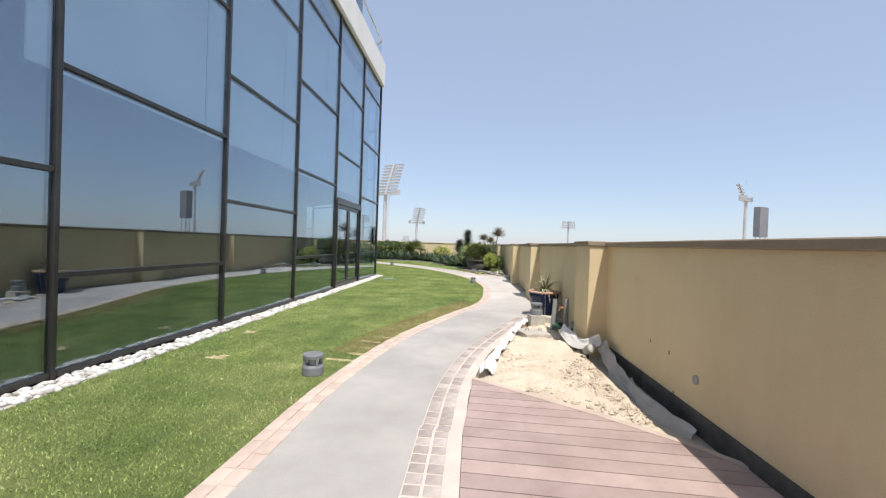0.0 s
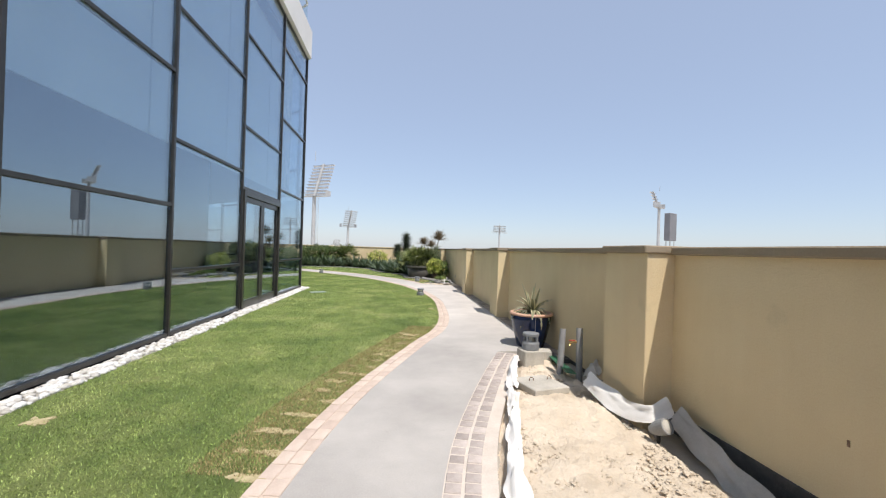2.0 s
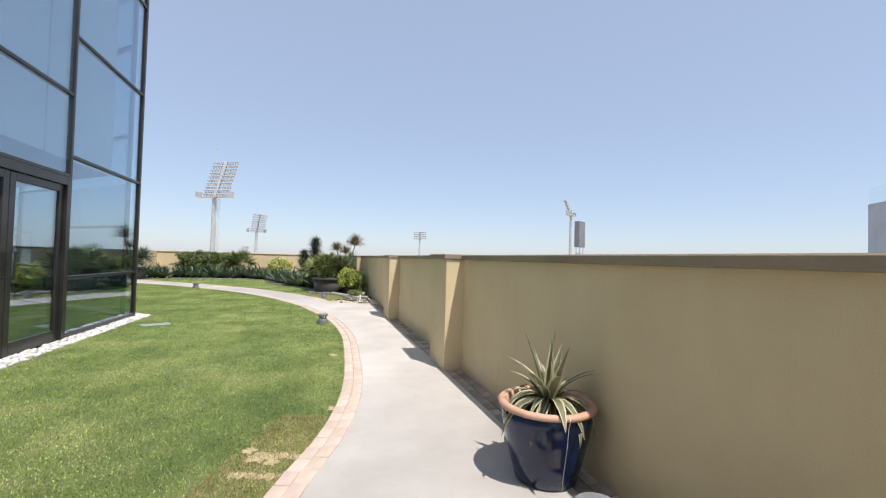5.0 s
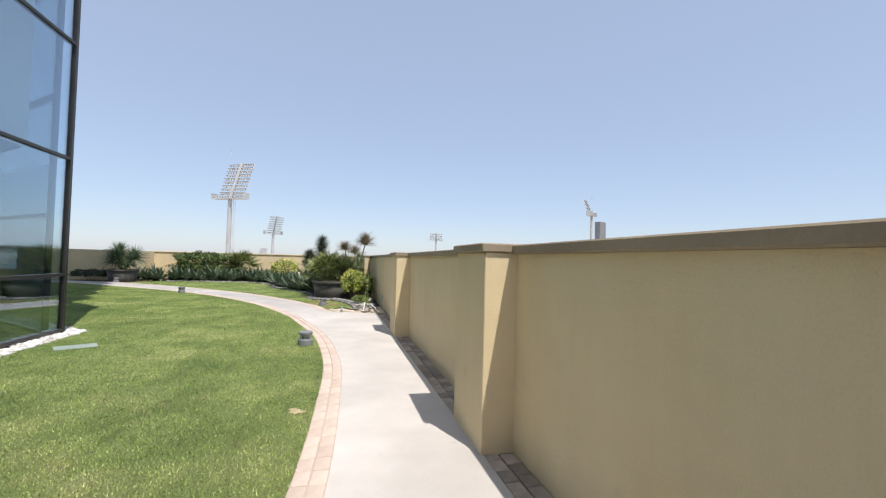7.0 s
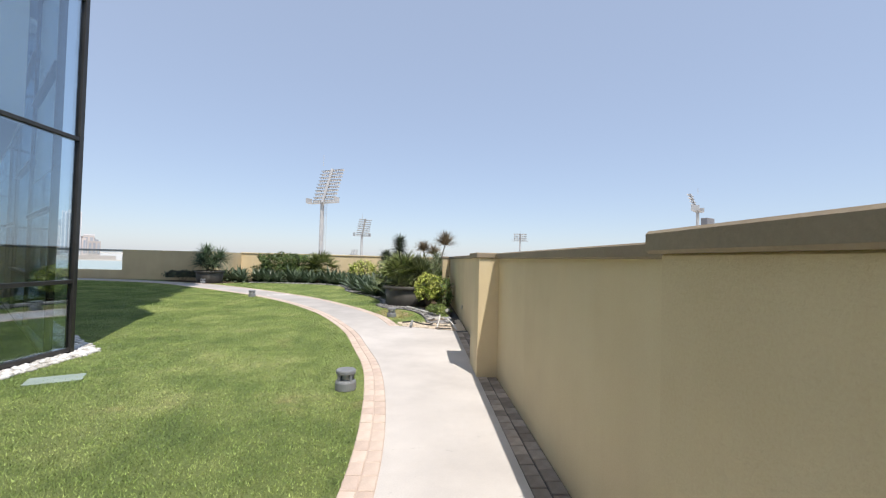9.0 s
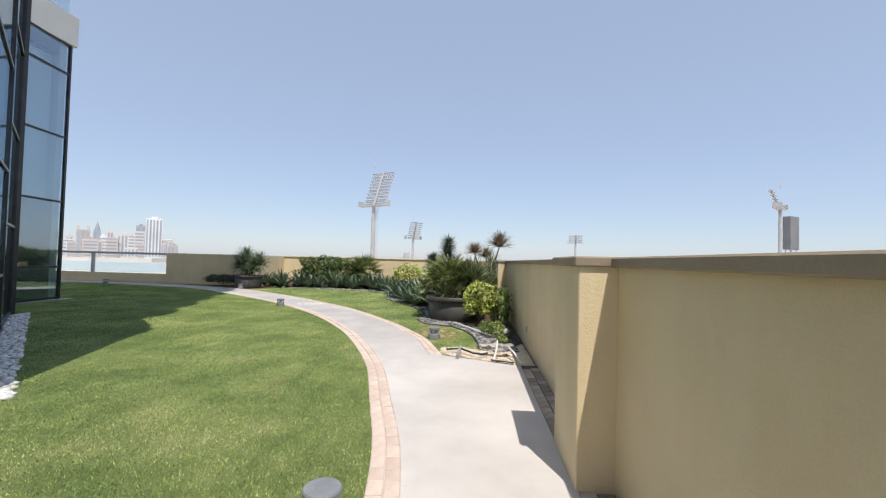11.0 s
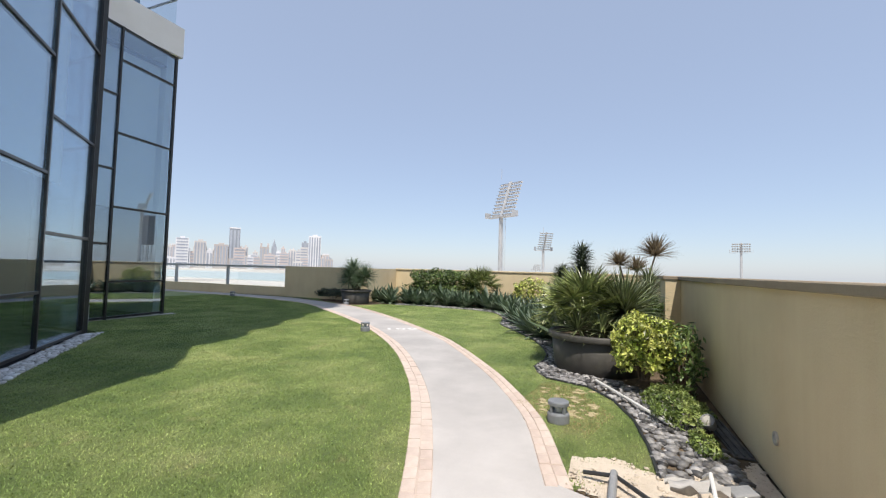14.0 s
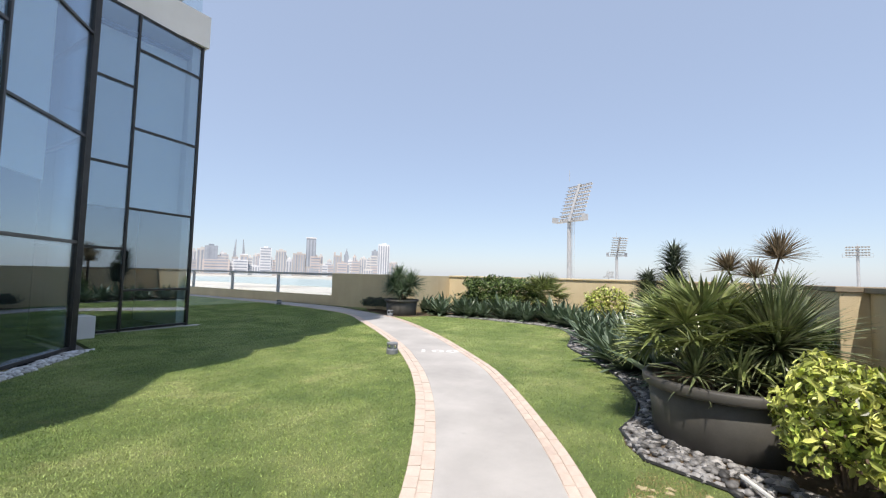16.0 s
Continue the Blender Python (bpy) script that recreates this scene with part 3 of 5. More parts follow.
part("added_partition", box(0.0, 5.2, -2.2, -2.0, 0.012, TOP - 0.352), INTERIOR, building, m=pose(CORNER_B.x, CORNER_B.y, 0, 0, 0, math.degrees(math.atan2(run.y, run.x))))
part("added_partition", box(-12.6, -12.4, 15.0, 22.3, 0.012, TOP - 0.352), INTERIOR, building)
for k in range(8):
    y1 = CORNER_A.y - fw * k
    part("blind", box(-3.80, -3.78, y1 - fw + 0.02, y1 - (0.40 if k == 0 else 0.02), 2.7 if k < 5 else 4.5, TOP - 0.36), BLIND, building)
for k in range(3):
    m = pose(CORNER_B.x, CORNER_B.y, 0, 0, 0, math.degrees(math.atan2(run.y, run.x)))
    part("blind", box(0.36 + 2.1 * k, 2.455 + 2.1 * k, -0.36, -0.34, 2.7, TOP - 0.36), BLIND, building, m=m)
part("blind", box(FACADE3_X - 0.32, FACADE3_X - 0.30, 20.2, 22.4, 2.7, TOP - 0.36), BLIND, building)
for x, y in ((-4.7, 1.2), (-4.7, 3.2), (-4.7, 5.2), (-5.4, 0.2), (-5.4, 2.2), (-5.4, 4.2), (-4.7, 7.2)):
    part("downlight", lathe([(0, TOP - 0.356), (0.07, TOP - 0.356), (0.08, TOP - 0.351)], 12), DOWNLIGHT, building, m=pose(x, y, 0))
# glass balustrade on the parapet
for (x0, y0), (x1, y1) in zip(grown(outline, -0.05)[0:5], grown(outline, -0.05)[1:6]):
    d = Vector((x1 - x0, y1 - y0, 0))
    n = max(1, round(d.length / 1.6))
    m = pose(x0, y0, 0, 0, 0, math.degrees(math.atan2(d.y, d.x)))
    for k in range(n):
        a, b = d.length * k / n, d.length * (k + 1) / n
        ob = part("balustrade_pane", box(a + 0.02, b - 0.02, -0.008, 0.008, TOP + 0.83, TOP + 1.6), CLEAR, building, m=m)
        ob.visible_shadow = False
    part("balustrade_rail", box(0.03, d.length - 0.03, -0.025, 0.025, TOP + 1.602, TOP + 1.64), GALV, building, m=m)

# tower that rises behind the parapet
tower = thing("tower_block", "tall blue-clad tower with balcony slabs above the glass building", "building")
t_in = [(-4.35, -4.0), (-4.35, 15.55), (-8.7, 19.45), (-10.95, 20.0), (-10.95, 21.9), (-23, 21.9), (-23, -4.0)]
part("tower_wall", prism(t_in, TOP + 0.822, 62), TOWER_GLASS, tower)
for k in range(15):
    z = 11.2 + 3.4 * k
    part("balcony_slab", prism(grown(t_in, 0.45), z, z + 1.1), WHITE_PANEL, tower)

# ---- pebbles and stones ----
def pebble_mesh():
    bm = bmesh.new()
    bmesh.ops.create_icosphere(bm, subdivisions=1, radius=1.0)
    return np.array([v.co[:] for v in bm.verts]), np.array([[v.index for v in f.verts] for f in bm.faces])


def stones(name, places, sizes, material, label, category, squash=0.6, rough=0.16):
    """Many loose stones as one joined mesh."""
    v0, f0 = pebble_mesh()
    rng = np.random.default_rng(5)
    vs, fs = [], []
    for i, ((x, y, z), s) in enumerate(zip(places, sizes)):
        a = rng.uniform(0, 6.28)
        v = v0 * (1 + rng.uniform(-rough, rough, (len(v0), 1))) * np.array([s * rng.uniform(0.9, 1.5), s, s * squash])
        c, q = math.cos(a), math.sin(a)
        vs.append(v @ np.array([[c, q, 0], [-q, c, 0], [0, 0, 1]]) + (x, y, z + s * squash * 0.7))
        fs.append(f0 + i * len(v0))
    me = bpy.data.meshes.new(name)
    me.from_pydata(np.concatenate(vs).tolist(), [], np.concatenate(fs).tolist())
    me.polygons.foreach_set("use_smooth", [True] * len(me.polygons))
    me.materials.append(material)
    return tagged(new(name, me), label, category, kind="stuff")


def strewn(poly, per_m2, rng, z=0.0):
    xs, ys = [p[0] for p in poly], [p[1] for p in poly]
    n = int((max(xs) - min(xs)) * (max(ys) - min(ys)) * per_m2)
    x, y = rng.uniform(min(xs), max(xs), n), rng.uniform(min(ys), max(ys), n)
    k = inside(poly, x, y)
    return [(a, b, z) for a, b in zip(x[k], y[k])]


rng = np.random.default_rng(3)
pebble_bed = [(CORNER_A.x, -5), (-3.21, -5), (-3.21, 15.42), (-8.35, 20.05), (CORNER_B.x, CORNER_B.y), (CORNER_A.x, CORNER_A.y)]
tagged(part("gravel_bed", prism(pebble_bed, -0.06, -0.01), CAST), "pale gravel strip at the foot of the glass front", "gravel bed", kind="structure")
pts = strewn(pebble_bed, 560, rng, -0.012)
stones("white_pebbles", pts, rng.uniform(0.022, 0.042, len(pts)), PEBBLE, "white round pebbles along the foot of the glass front", "pebbles")
part("gravel_bed", prism([(FACADE3_X, 20), (FACADE3_X + 0.22, 20), (FACADE3_X + 0.22, 22.85), (FACADE3_X, 22.85)], -0.06, 0.01), CAST)
tagged(bpy.data.objects["gravel_bed.001"], "pale gravel strip at the foot of the corner glazing", "gravel bed", kind="structure")

# ---- bollard lights ----
def bollard(at, label):
    b = thing("bollard_light", label, "garden light", "bollard lights along the path", at=at)
    part("base", lathe([(0, 0.0), (0.097, 0.0), (0.1, 0.01), (0.1, 0.075), (0.094, 0.088), (0.086, 0.094), (0, 0.096)], 32), LAMP_GREY, b)
    part("lens", lathe([(0.062, 0.095), (0.062, 0.158)], 24), CLEAR, b, "clear lens band")
    part("lamp_holder", lathe([(0, 0.095), (0.034, 0.095), (0.034, 0.14), (0.026, 0.152), (0, 0.154)], 14), WHITE_PVC, b, "frosted lamp")
    for k in range(4):
        part("fin", box(0.066, 0.09, -0.012, 0.012, 0.092, 0.16, 0.002), LAMP_GREY, b, m=pose(0, 0, 0, 0, 0, 45 + 90 * k))
    part("cap", lathe([(0, 0.155), (0.088, 0.155), (0.095, 0.16), (0.096, 0.185), (0.09, 0.194), (0, 0.197)], 32), LAMP_GREY, b)
    return b


first = bollard((-1.44, 3.85, -0.005), "grey cylindrical bollard light on the lawn edge")
for x, y in ((0.14, 14.0), (-4.27, 22.85), (-14.5, 28.45), (0.22, 19.05), (-8.35, 28.0)):
    copy_thing(first, pose(x, y, -0.005))
on_block = copy_thing(first, pose(1.135, 7.02, 0.15))
tagged(on_block, "grey bollard light on a concrete block beside the sand")

# ---- distance ----
def far_ground():
    m, nt, b = nodes("far_ground")
    col = ramp(nt, noise_tex(nt, 0.012, 6, 0.6), [(0.38, (0.50, 0.46, 0.40)), (0.5, (0.60, 0.56, 0.50)), (0.62, (0.40, 0.37, 0.33))])
    nt.links.new(col, b.inputs["Base Color"])
    b.inputs["Roughness"].default_value = 0.95
    return m


GROUND_Z = -14.0
gb = bmesh.new()
bmesh.ops.create_grid(gb, x_segments=2, y_segments=2, size=4500)
g = part("ground", gb, far_ground(), m=pose(0, 0, GROUND_Z))
tagged(g, "flat sandy land reaching the horizon", "ground", kind="structure")
podium = part("podium", box(-42, 2.0, -5.3, 31.7, GROUND_Z, -0.502), STUCCO)
tagged(podium, "beige podium storeys under the roof garden", "building", kind="structure")


def water_material():
    m, nt, b = nodes("sea_water")
    b.inputs["Base Color"].default_value = (0.44, 0.50, 0.48, 1)
    b.inputs["Roughness"].default_value = 0.4
    return m


WATER = water_material()
w1 = part("water", prism([(-900, 330), (-260, 330), (-190, 420), (-160, 640), (-900, 640)], GROUND_Z, GROUND_Z + 0.3), WATER)
tagged(w1, "pale green lagoon beyond the sand", "water", kind="structure")
w2 = part("water", prism([(-420, 95), (-95, 95), (-62, 125), (-70, 170), (-420, 210)], GROUND_Z, GROUND_Z + 0.3), WATER)
tagged(w2, "green shallow water beside the sand flat", "water", kind="structure")


LAMP_BODY = surface("lamp_body", [(0.3, (0.42, 0.40, 0.38)), (0.7, (0.54, 0.52, 0.49))], 2, 20, 0.5, 0.0, metal=0.3)
RACK = surface("dull_steel", [(0.3, (0.17, 0.16, 0.155)), (0.7, (0.24, 0.23, 0.22))], 1, 20, 0.7, 0.0)


def floodlight_mast(at, top, yaw, width, height, rows, cols, pole, label, ladder=False, lean=20):
    """A mast with a leaning rack of lamps; at is its foot."""
    f = thing("floodlight_mast", label, "floodlight", "stadium floodlights", at=at, turn=yaw)
    h = top - at[2]
    low = h - height
    part("mast", tube([(0, 0, 0), (0, 0, low)], [pole, pole * 0.7], 12), GALV, f)
    tilt = pose(0, 0, low, lean, 0, 0)
    part("rack_spine", box(-width * 0.05, width * 0.05, -0.12, 0.12, -0.2, height), GALV, f, m=tilt)
    for r in range(rows):
        z = height * (r + 0.6) / rows
        part("rack_bar", box(-width / 2, width / 2, -0.06, 0.06, z - 0.035, z + 0.035), RACK, f, m=tilt)
    plat = box(-width * 0.62, width * 0.62, -0.9, 0.9, -0.22, -0.15)
    for k in range(1, 7):
        px = width * 0.62 * (k / 3.5 - 1)
        box(px - 0.03, px + 0.03, -0.92, -0.88, -0.15, 0.9, 0.0, plat)
    box(-width * 0.62, -width * 0.62 + 0.06, -0.9, 0.9, -0.15, 1.0, 0.0, plat)
    box(width * 0.62 - 0.06, width * 0.62, -0.9, 0.9, -0.15, 1.0, 0.0, plat)
    box(-width * 0.62, width * 0.62, -0.92, -0.88, 0.9, 1.0, 0.0, plat)
    part("platform", plat, GALV, f, m=pose(0, 0, low))
    part("lightning_rod", tube([(0, 0, h - 0.4), (0, 0, h + height * 0.22)], 0.05, 5), GALV, f)
    r = min(width / cols, height / rows) * 0.43
    lamp = mesh_of(lathe([(0, 0.5 * r), (0.6 * r, 0.4 * r), (r, -0.5 * r), (0.9 * r, -0.5 * r), (0.85 * r, -0.3 * r), (0, -0.25 * r)], 10), LAMP_BODY, "lamp")
    for a in range(rows):
        for b in range(cols):
            x = width * ((b + 0.5) / cols - 0.5)
            if abs(x) > width * 0.03:
                part("lamp", lamp, LAMP_BODY, f, m=tilt @ pose(x, -0.35, height * (a + 0.6) / rows, -62, 0, 0))
    if ladder:
        lb = bmesh.new()
        for s in (-0.25, 0.25):
            tube([(-pole - 0.5 + s, 0, 0), (-pole - 0.5 + s, 0, low)], 0.04, 4, lb)
        for k in range(int(low / 0.45)):
            box(-pole - 0.75, -pole - 0.25, -0.02, 0.02, k * 0.45, k * 0.45 + 0.05, 0.0, lb)
        part("ladder", lb, GALV, f, "caged service ladder")
    return f


floodlight_mast((-21.7, 104.1, GROUND_Z), 21.9, 150, 6.6, 8.6, 10, 10, 0.62, "tall steel floodlight mast with ten rows of lamps", True)
floodlight_mast((-21.1, 162.1, GROUND_Z), 15.4, 35, 5.0, 6.4, 8, 8, 0.6, "distant steel floodlight mast with a lamp grid")
floodlight_mast((49.6, 217.0, GROUND_Z), 15.2, 345, 6.4, 3.8, 4, 8, 0.6, "distant floodlight mast with a low lamp grid", lean=5)
floodlight_mast((69.0, 110.4, GROUND_Z), 19.6, 226, 5.0, 4.6, 5, 6, 0.5, "steel floodlight mast seen side on beyond the wall")
floodlight_mast((-66.0, 420.0, GROUND_Z), 9.0, 150, 8.0, 6.0, 6, 7, 0.6, "small far floodlight mast near the horizon")
sign = thing("pylon_sign", "grey box sign on a lattice post beyond the wall", "sign", at=(91, 138, GROUND_Z), turn=30)
part("sign_box", box(-2.3, 2.3, -1.0, 1.0, 21.0, 30.4, 0.1), FAR_GREY, sign)
lat = bmesh.new()
for sx in (-1.3, 1.3):
    for sy in (-0.7, 0.7):
        tube([(sx, sy, 0), (sx, sy, 21)], 0.16, 5, lat)
for k in range(9):
    box(-1.3, 1.3, -0.7, 0.7, 2.2 * k + 1.0, 2.2 * k + 1.3, 0.0, lat)
part("lattice_post", lat, GALV, sign)

# ---- skyline ----
# distance haze is mixed into these colours: pale and low in contrast
def hazy_city_paint(name, a, b):
    return surface(name, [(0.3, tuple(0.84 * c for c in a)), (0.7, tuple(0.88 * c for c in b))], 0.02, 0.3, 0.9, 0.0, spec=0.1, vary=0.06)


CITY = [hazy_city_paint("city_cream", (0.66, 0.63, 0.60), (0.74, 0.71, 0.68)), hazy_city_paint("city_grey", (0.34, 0.37, 0.41), (0.40, 0.43, 0.47)),
        hazy_city_paint("city_white", (0.76, 0.76, 0.77), (0.82, 0.82, 0.83)), hazy_city_paint("city_tan", (0.55, 0.50, 0.465), (0.62, 0.57, 0.53)), hazy_city_paint("city_rose", (0.62, 0.54, 0.50), (0.69, 0.61, 0.57))]
# window colour lifted towards the walls by the same painted haze
HAZY_WINDOW = hazy_city_paint("hazy_window", (0.38, 0.41, 0.46), (0.44, 0.47, 0.52))
FAR = 1500.0


def high_rise(az, width, top, paint, style, label):
    """A far tower: body with strips of windows, and a roof of its own kind."""
    az += 0.5
    a = radians(az)
    t = thing("high_rise", label, "building", "city skyline", at=(FAR * math.sin(a), FAR * math.cos(a), GROUND_Z), turn=-az)
    h = top - GROUND_Z
    w, d = width / 2, width * 0.4
    part("tower_body", box(-w, w, -d, d, 0, h), paint, t)
    strips = max(2, int(width / 8))
    if style == "bands":
        for k in range(int(h / 9)):
            part("window_band", box(-w * 0.86, w * 0.86, -d - 0.6, -d - 0.1, 5 + 9 * k, 9 + 9 * k), HAZY_WINDOW, t)
    else:
        for k in range(strips):
            x = -w + (k + 0.5) * width / strips
            part("window_strip", box(x - width / strips * 0.28, x + width / strips * 0.28, -d - 0.6, -d - 0.1, 6, h - 5), HAZY_WINDOW, t)
    if style == "crown":
        part("roof_crown", box(-w * 1.05, w * 1.05, -d * 1.05, d * 1.05, h, h + 4), CITY[2], t)
    elif style == "spire":
        part("spire", lathe([(w * 0.8, h), (w * 0.4, h + 12), (0, h + 26)], 8), paint, t)
    elif style == "horns":
        for s in (-1, 1):
            part("roof_horn", box(s * w * 0.75 - 3, s * w * 0.75 + 3, -3, 3, h, h + 12), paint, t)
    else:
        part("plant_room", box(-w * 0.4, w * 0.4, -d * 0.4, d * 0.4, h, h + 5), paint, t)
    return t


high_rise(-59.9, 36, 76, CITY[1], "strips", "hazy grey slab tower on the skyline")
high_rise(-53.9, 34, 77, CITY[2], "bands", "white gridded tower on the skyline")
high_rise(-52.1, 32, 70, CITY[0], "strips", "cream apartment tower on the skyline")
high_rise(-49.9, 40, 62, CITY[3], "strips", "tan apartment slab on the skyline")
high_rise(-48.5, 31, 114, CITY[1], "crown", "tall dark glass tower with a white crown")
high_rise(-47.9, 33, 54, CITY[4], "bands", "rose stepped tower on the skyline")
high_rise(-45.1, 28, 60, CITY[3], "horns", "twin-horned tan tower on the skyline")
high_rise(-44.0, 16, 62, CITY[1], "spire", "slim grey tower with a pointed spire")
high_rise(-44.5, 34, 36, CITY[4], "bands", "low rose block on the skyline")
high_rise(-41.7, 16, 54, CITY[0], "strips", "slim cream tower on the skyline")
high_rise(-40.3, 22, 80, CITY[1], "strips", "blue-grey glass tower on the skyline")
high_rise(-39.1, 40, 103, CITY[2], "strips", "tall white and blue tower on the skyline")
high_rise(-59.3, 74, 33, CITY[4], "bands", "long rose block on the skyline")
high_rise(-56.7, 44, 35, CITY[2], "bands", "white low block on the skyline")
high_rise(-60.8, 30, 66, CITY[0], "strips", "hazy cream tower on the skyline")
twin = thing("twin_sail_tower", "pair of hazy grey sail-shaped towers on the skyline", "building", "city skyline", at=(FAR * math.sin(radians(-56.4)), FAR * math.cos(radians(-56.4)), GROUND_Z), turn=56.4)
for s in (-1, 1):
    sail = bmesh.new()
    for k in range(12):
        q = k / 12
        w = 11 * (1 - q ** 1.6) + 1
        x = s * (17 - 7 * q)
        box(x - w / 2, x + w / 2, -6 * (1 - 0.7 * q), 6 * (1 - 0.7 * q), 115 * q, 115 * (q + 1 / 12), 0.0, sail)
    part("sail", sail, CITY[1], twin)
city_rng = random.Random(4)
for k in range(30):
    az = -61.5 + 23.5 * k / 29 + city_rng.uniform(-0.35, 0.35)
    high_rise(az, city_rng.uniform(12, 24), city_rng.choice([34, 42, 50, 56]) + city_rng.uniform(0, 8), city_rng.choice([CITY[0], CITY[2], CITY[3], CITY[4], CITY[0]]), city_rng.choice(["strips", "bands", "crown"]), "pale apartment tower of the far city")
for k in range(44):
    az = -62.5 + 25.5 * k / 43 + city_rng.uniform(-0.3, 0.3)
    high_rise(az, city_rng.uniform(14, 34), city_rng.choice([12, 18, 24, 28, 38]) + city_rng.uniform(0, 6), city_rng.choice(CITY), city_rng.choice(["strips", "bands"]), "pale low block of the far city")
for k in range(26):
    az = -36 + 62 * k / 25
    a = radians(az)
    b = thing("low_shed", "low pale building near the far horizon", "building", "low buildings on the horizon", at=(900 * math.sin(a), 900 * math.cos(a), GROUND_Z), turn=-az)
    w = city_rng.uniform(10, 45)
    part("walls", box(-w, w, -6, 6, 0, city_rng.uniform(5, 13)), city_rng.choice([CITY[0], CITY[2], CITY[3]]), b)
side_building = thing("apartment_block", "grey apartment block with a glazed roof terrace beyond the wall", "building", at=(112.5, 57.0, GROUND_Z), turn=-35)
part("tower_body", box(-4.5, 14, -8, 8, 0, 29.6), CITY[1], side_building)
part("roof_glazing", box(-4.4, 14, -7.9, 7.9, 29.6, 33.1), CLEAR, side_building)
for k in range(5):
    part("glazing_post", box(-4.45 + 3.6 * k, -4.3 + 3.6 * k, -7.95, -7.8, 29.6, 33.2), GALV, side_building)
part("downpipe", tube([(-4.7, -7.7, 0), (-4.7, -7.7, 29)], 0.15, 6), BLACK_PLASTIC, side_building)

# ---- deck and sand at the start of the walk ----
SAND_LINE = [(0.08, 3.98), (1.02, 3.30), (1.50, 2.86), (WALL_X, 2.62)]
deck = tagged(new("deck"), "reddish brown composite deck boards beside the path", "deck", kind="structure")
deck_left = sorted((p for p in DECK_EDGE if p.y < 3.95), key=lambda p: p.y)[::2]


def clip_low(poly, y, keep_above):
    out = []
    for (x0, y0), (x1, y1) in zip(poly, poly[1:] + poly[:1]):
        a, b = (y0 >= y) == keep_above, (y1 >= y) == keep_above
        if a:
            out.append((x0, y0))
        if a != b:
            t = (y - y0) / (y1 - y0)
            out.append((x0 + t * (x1 - x0), y))
    return out


deck_poly = [(p.x + 0.003, p.y) for p in deck_left] + [(x - 0.02, y - 0.05) for x, y in SAND_LINE] + [(WALL_X - 0.02, -5)]
slope = 0.05
skewed = [(x, y + slope * x) for x, y in deck_poly]
y = -4.9
while y < 4.05:
    strip = clip_low(clip_low(skewed, y + 0.004, True), y + 0.142, False)
    if len(strip) > 2:
        part("board", prism([(a, b - slope * a) for a, b in strip], -0.02, 0.008), DECK, deck)
    y += 0.147
tagged(part("deck_base", prism(deck_poly, -0.06, -0.022), BITUMEN), "dark underlay beneath the deck boards", "floor", kind="structure")
kerb = tagged(part("deck_kerb", prism([SAND_LINE[0], SAND_LINE[1], SAND_LINE[2], SAND_LINE[3], (WALL_X, 2.55), (1.50, 2.78), (1.0, 3.22), (0.06, 3.92)], -0.06, 0.012), KERB), "pale mortar edge between deck and sand", "kerb", kind="structure")


def bumpy(name, poly, step, height, material, base=0.0, seed=0.0, fall=None):
    """A rough sheet over a polygon."""
    xs, ys = [p[0] for p in poly], [p[1] for p in poly]
    gx, gy = np.arange(min(xs), max(xs) + step, step), np.arange(min(ys), max(ys) + step, step)
    keep = inside(poly, *[a.ravel() for a in np.meshgrid(gx, gy)]).reshape(len(gy), len(gx))
    bm = bmesh.new()
    vs = {}

    def vert(i, j):
        if (i, j) not in vs:
            x, y = gx[i], gy[j]
            z = base + height * (0.6 * noise.noise((x * 2 + seed, y * 2, 0.3)) + 0.35 * noise.noise((x * 7, y * 7, seed)) + 0.28 * abs(noise.noise((x * 17, y * 17, seed))) + 0.25 * noise.noise((x * 40, y * 40, seed)))
            if fall:
                z += fall(x, y)
            vs[i, j] = bm.verts.new((x, y, z))
        return vs[i, j]

    for j in range(len(gy) - 1):
        for i in range(len(gx) - 1):
            if keep[j, i] and keep[j + 1, i] and keep[j, i + 1] and keep[j + 1, i + 1]:
                bm.faces.new((vert(i, j), vert(i + 1, j), vert(i + 1, j + 1), vert(i, j + 1)))
    return part(name, bm, material, smooth=True)


EDGE_Y, EDGE_X = [p.y for p in DECK_EDGE], [p.x for p in DECK_EDGE]


def trench(x, y):
    rim = max(0.0, 1.0 - (x - float(np.interp(y, EDGE_Y, EDGE_X))) / 0.09)
    edge = 1.42 if not 5.2 < y < 6.0 else 1.3
    return -0.05 * rim - 0.16 * min(1.0, max(0.0, (x - edge) / 0.2)) + 0.03 * math.exp(-((x - 0.85) ** 2 + (y - 5.6) ** 2) / 0.5)


sand_poly = [(p.x - 0.03, p.y) for p in DECK_EDGE if p.y > 3.9] + [(1.12, 7.54), (1.48, 7.54), (1.49, 7.25), (WALL_X, 7.2)] + SAND_LINE[::-1]
sand = bumpy("sand", sand_poly, 0.02, 0.065, SAND, -0.02, 1.0, trench)
tagged(sand, "bare pale sand patch with clods beside the path", "sand", kind="structure")
rng = np.random.default_rng(11)
clod_poly = flat([p + Vector((0.12, 0, 0)) for p in DECK_EDGE if p.y > 3.9]) + [(1.4, 7.3), (1.4, 3.1), (1.0, 3.42)]
clods = strewn(clod_poly, 1300, rng, -0.015)
stones("sand_clods", clods, rng.uniform(0.003, 0.007, len(clods)) * rng.choice([1, 1, 1, 1.6, 2.6], len(clods)), SAND, "loose sand clods and small stones", "clods", 0.5, 0.4)


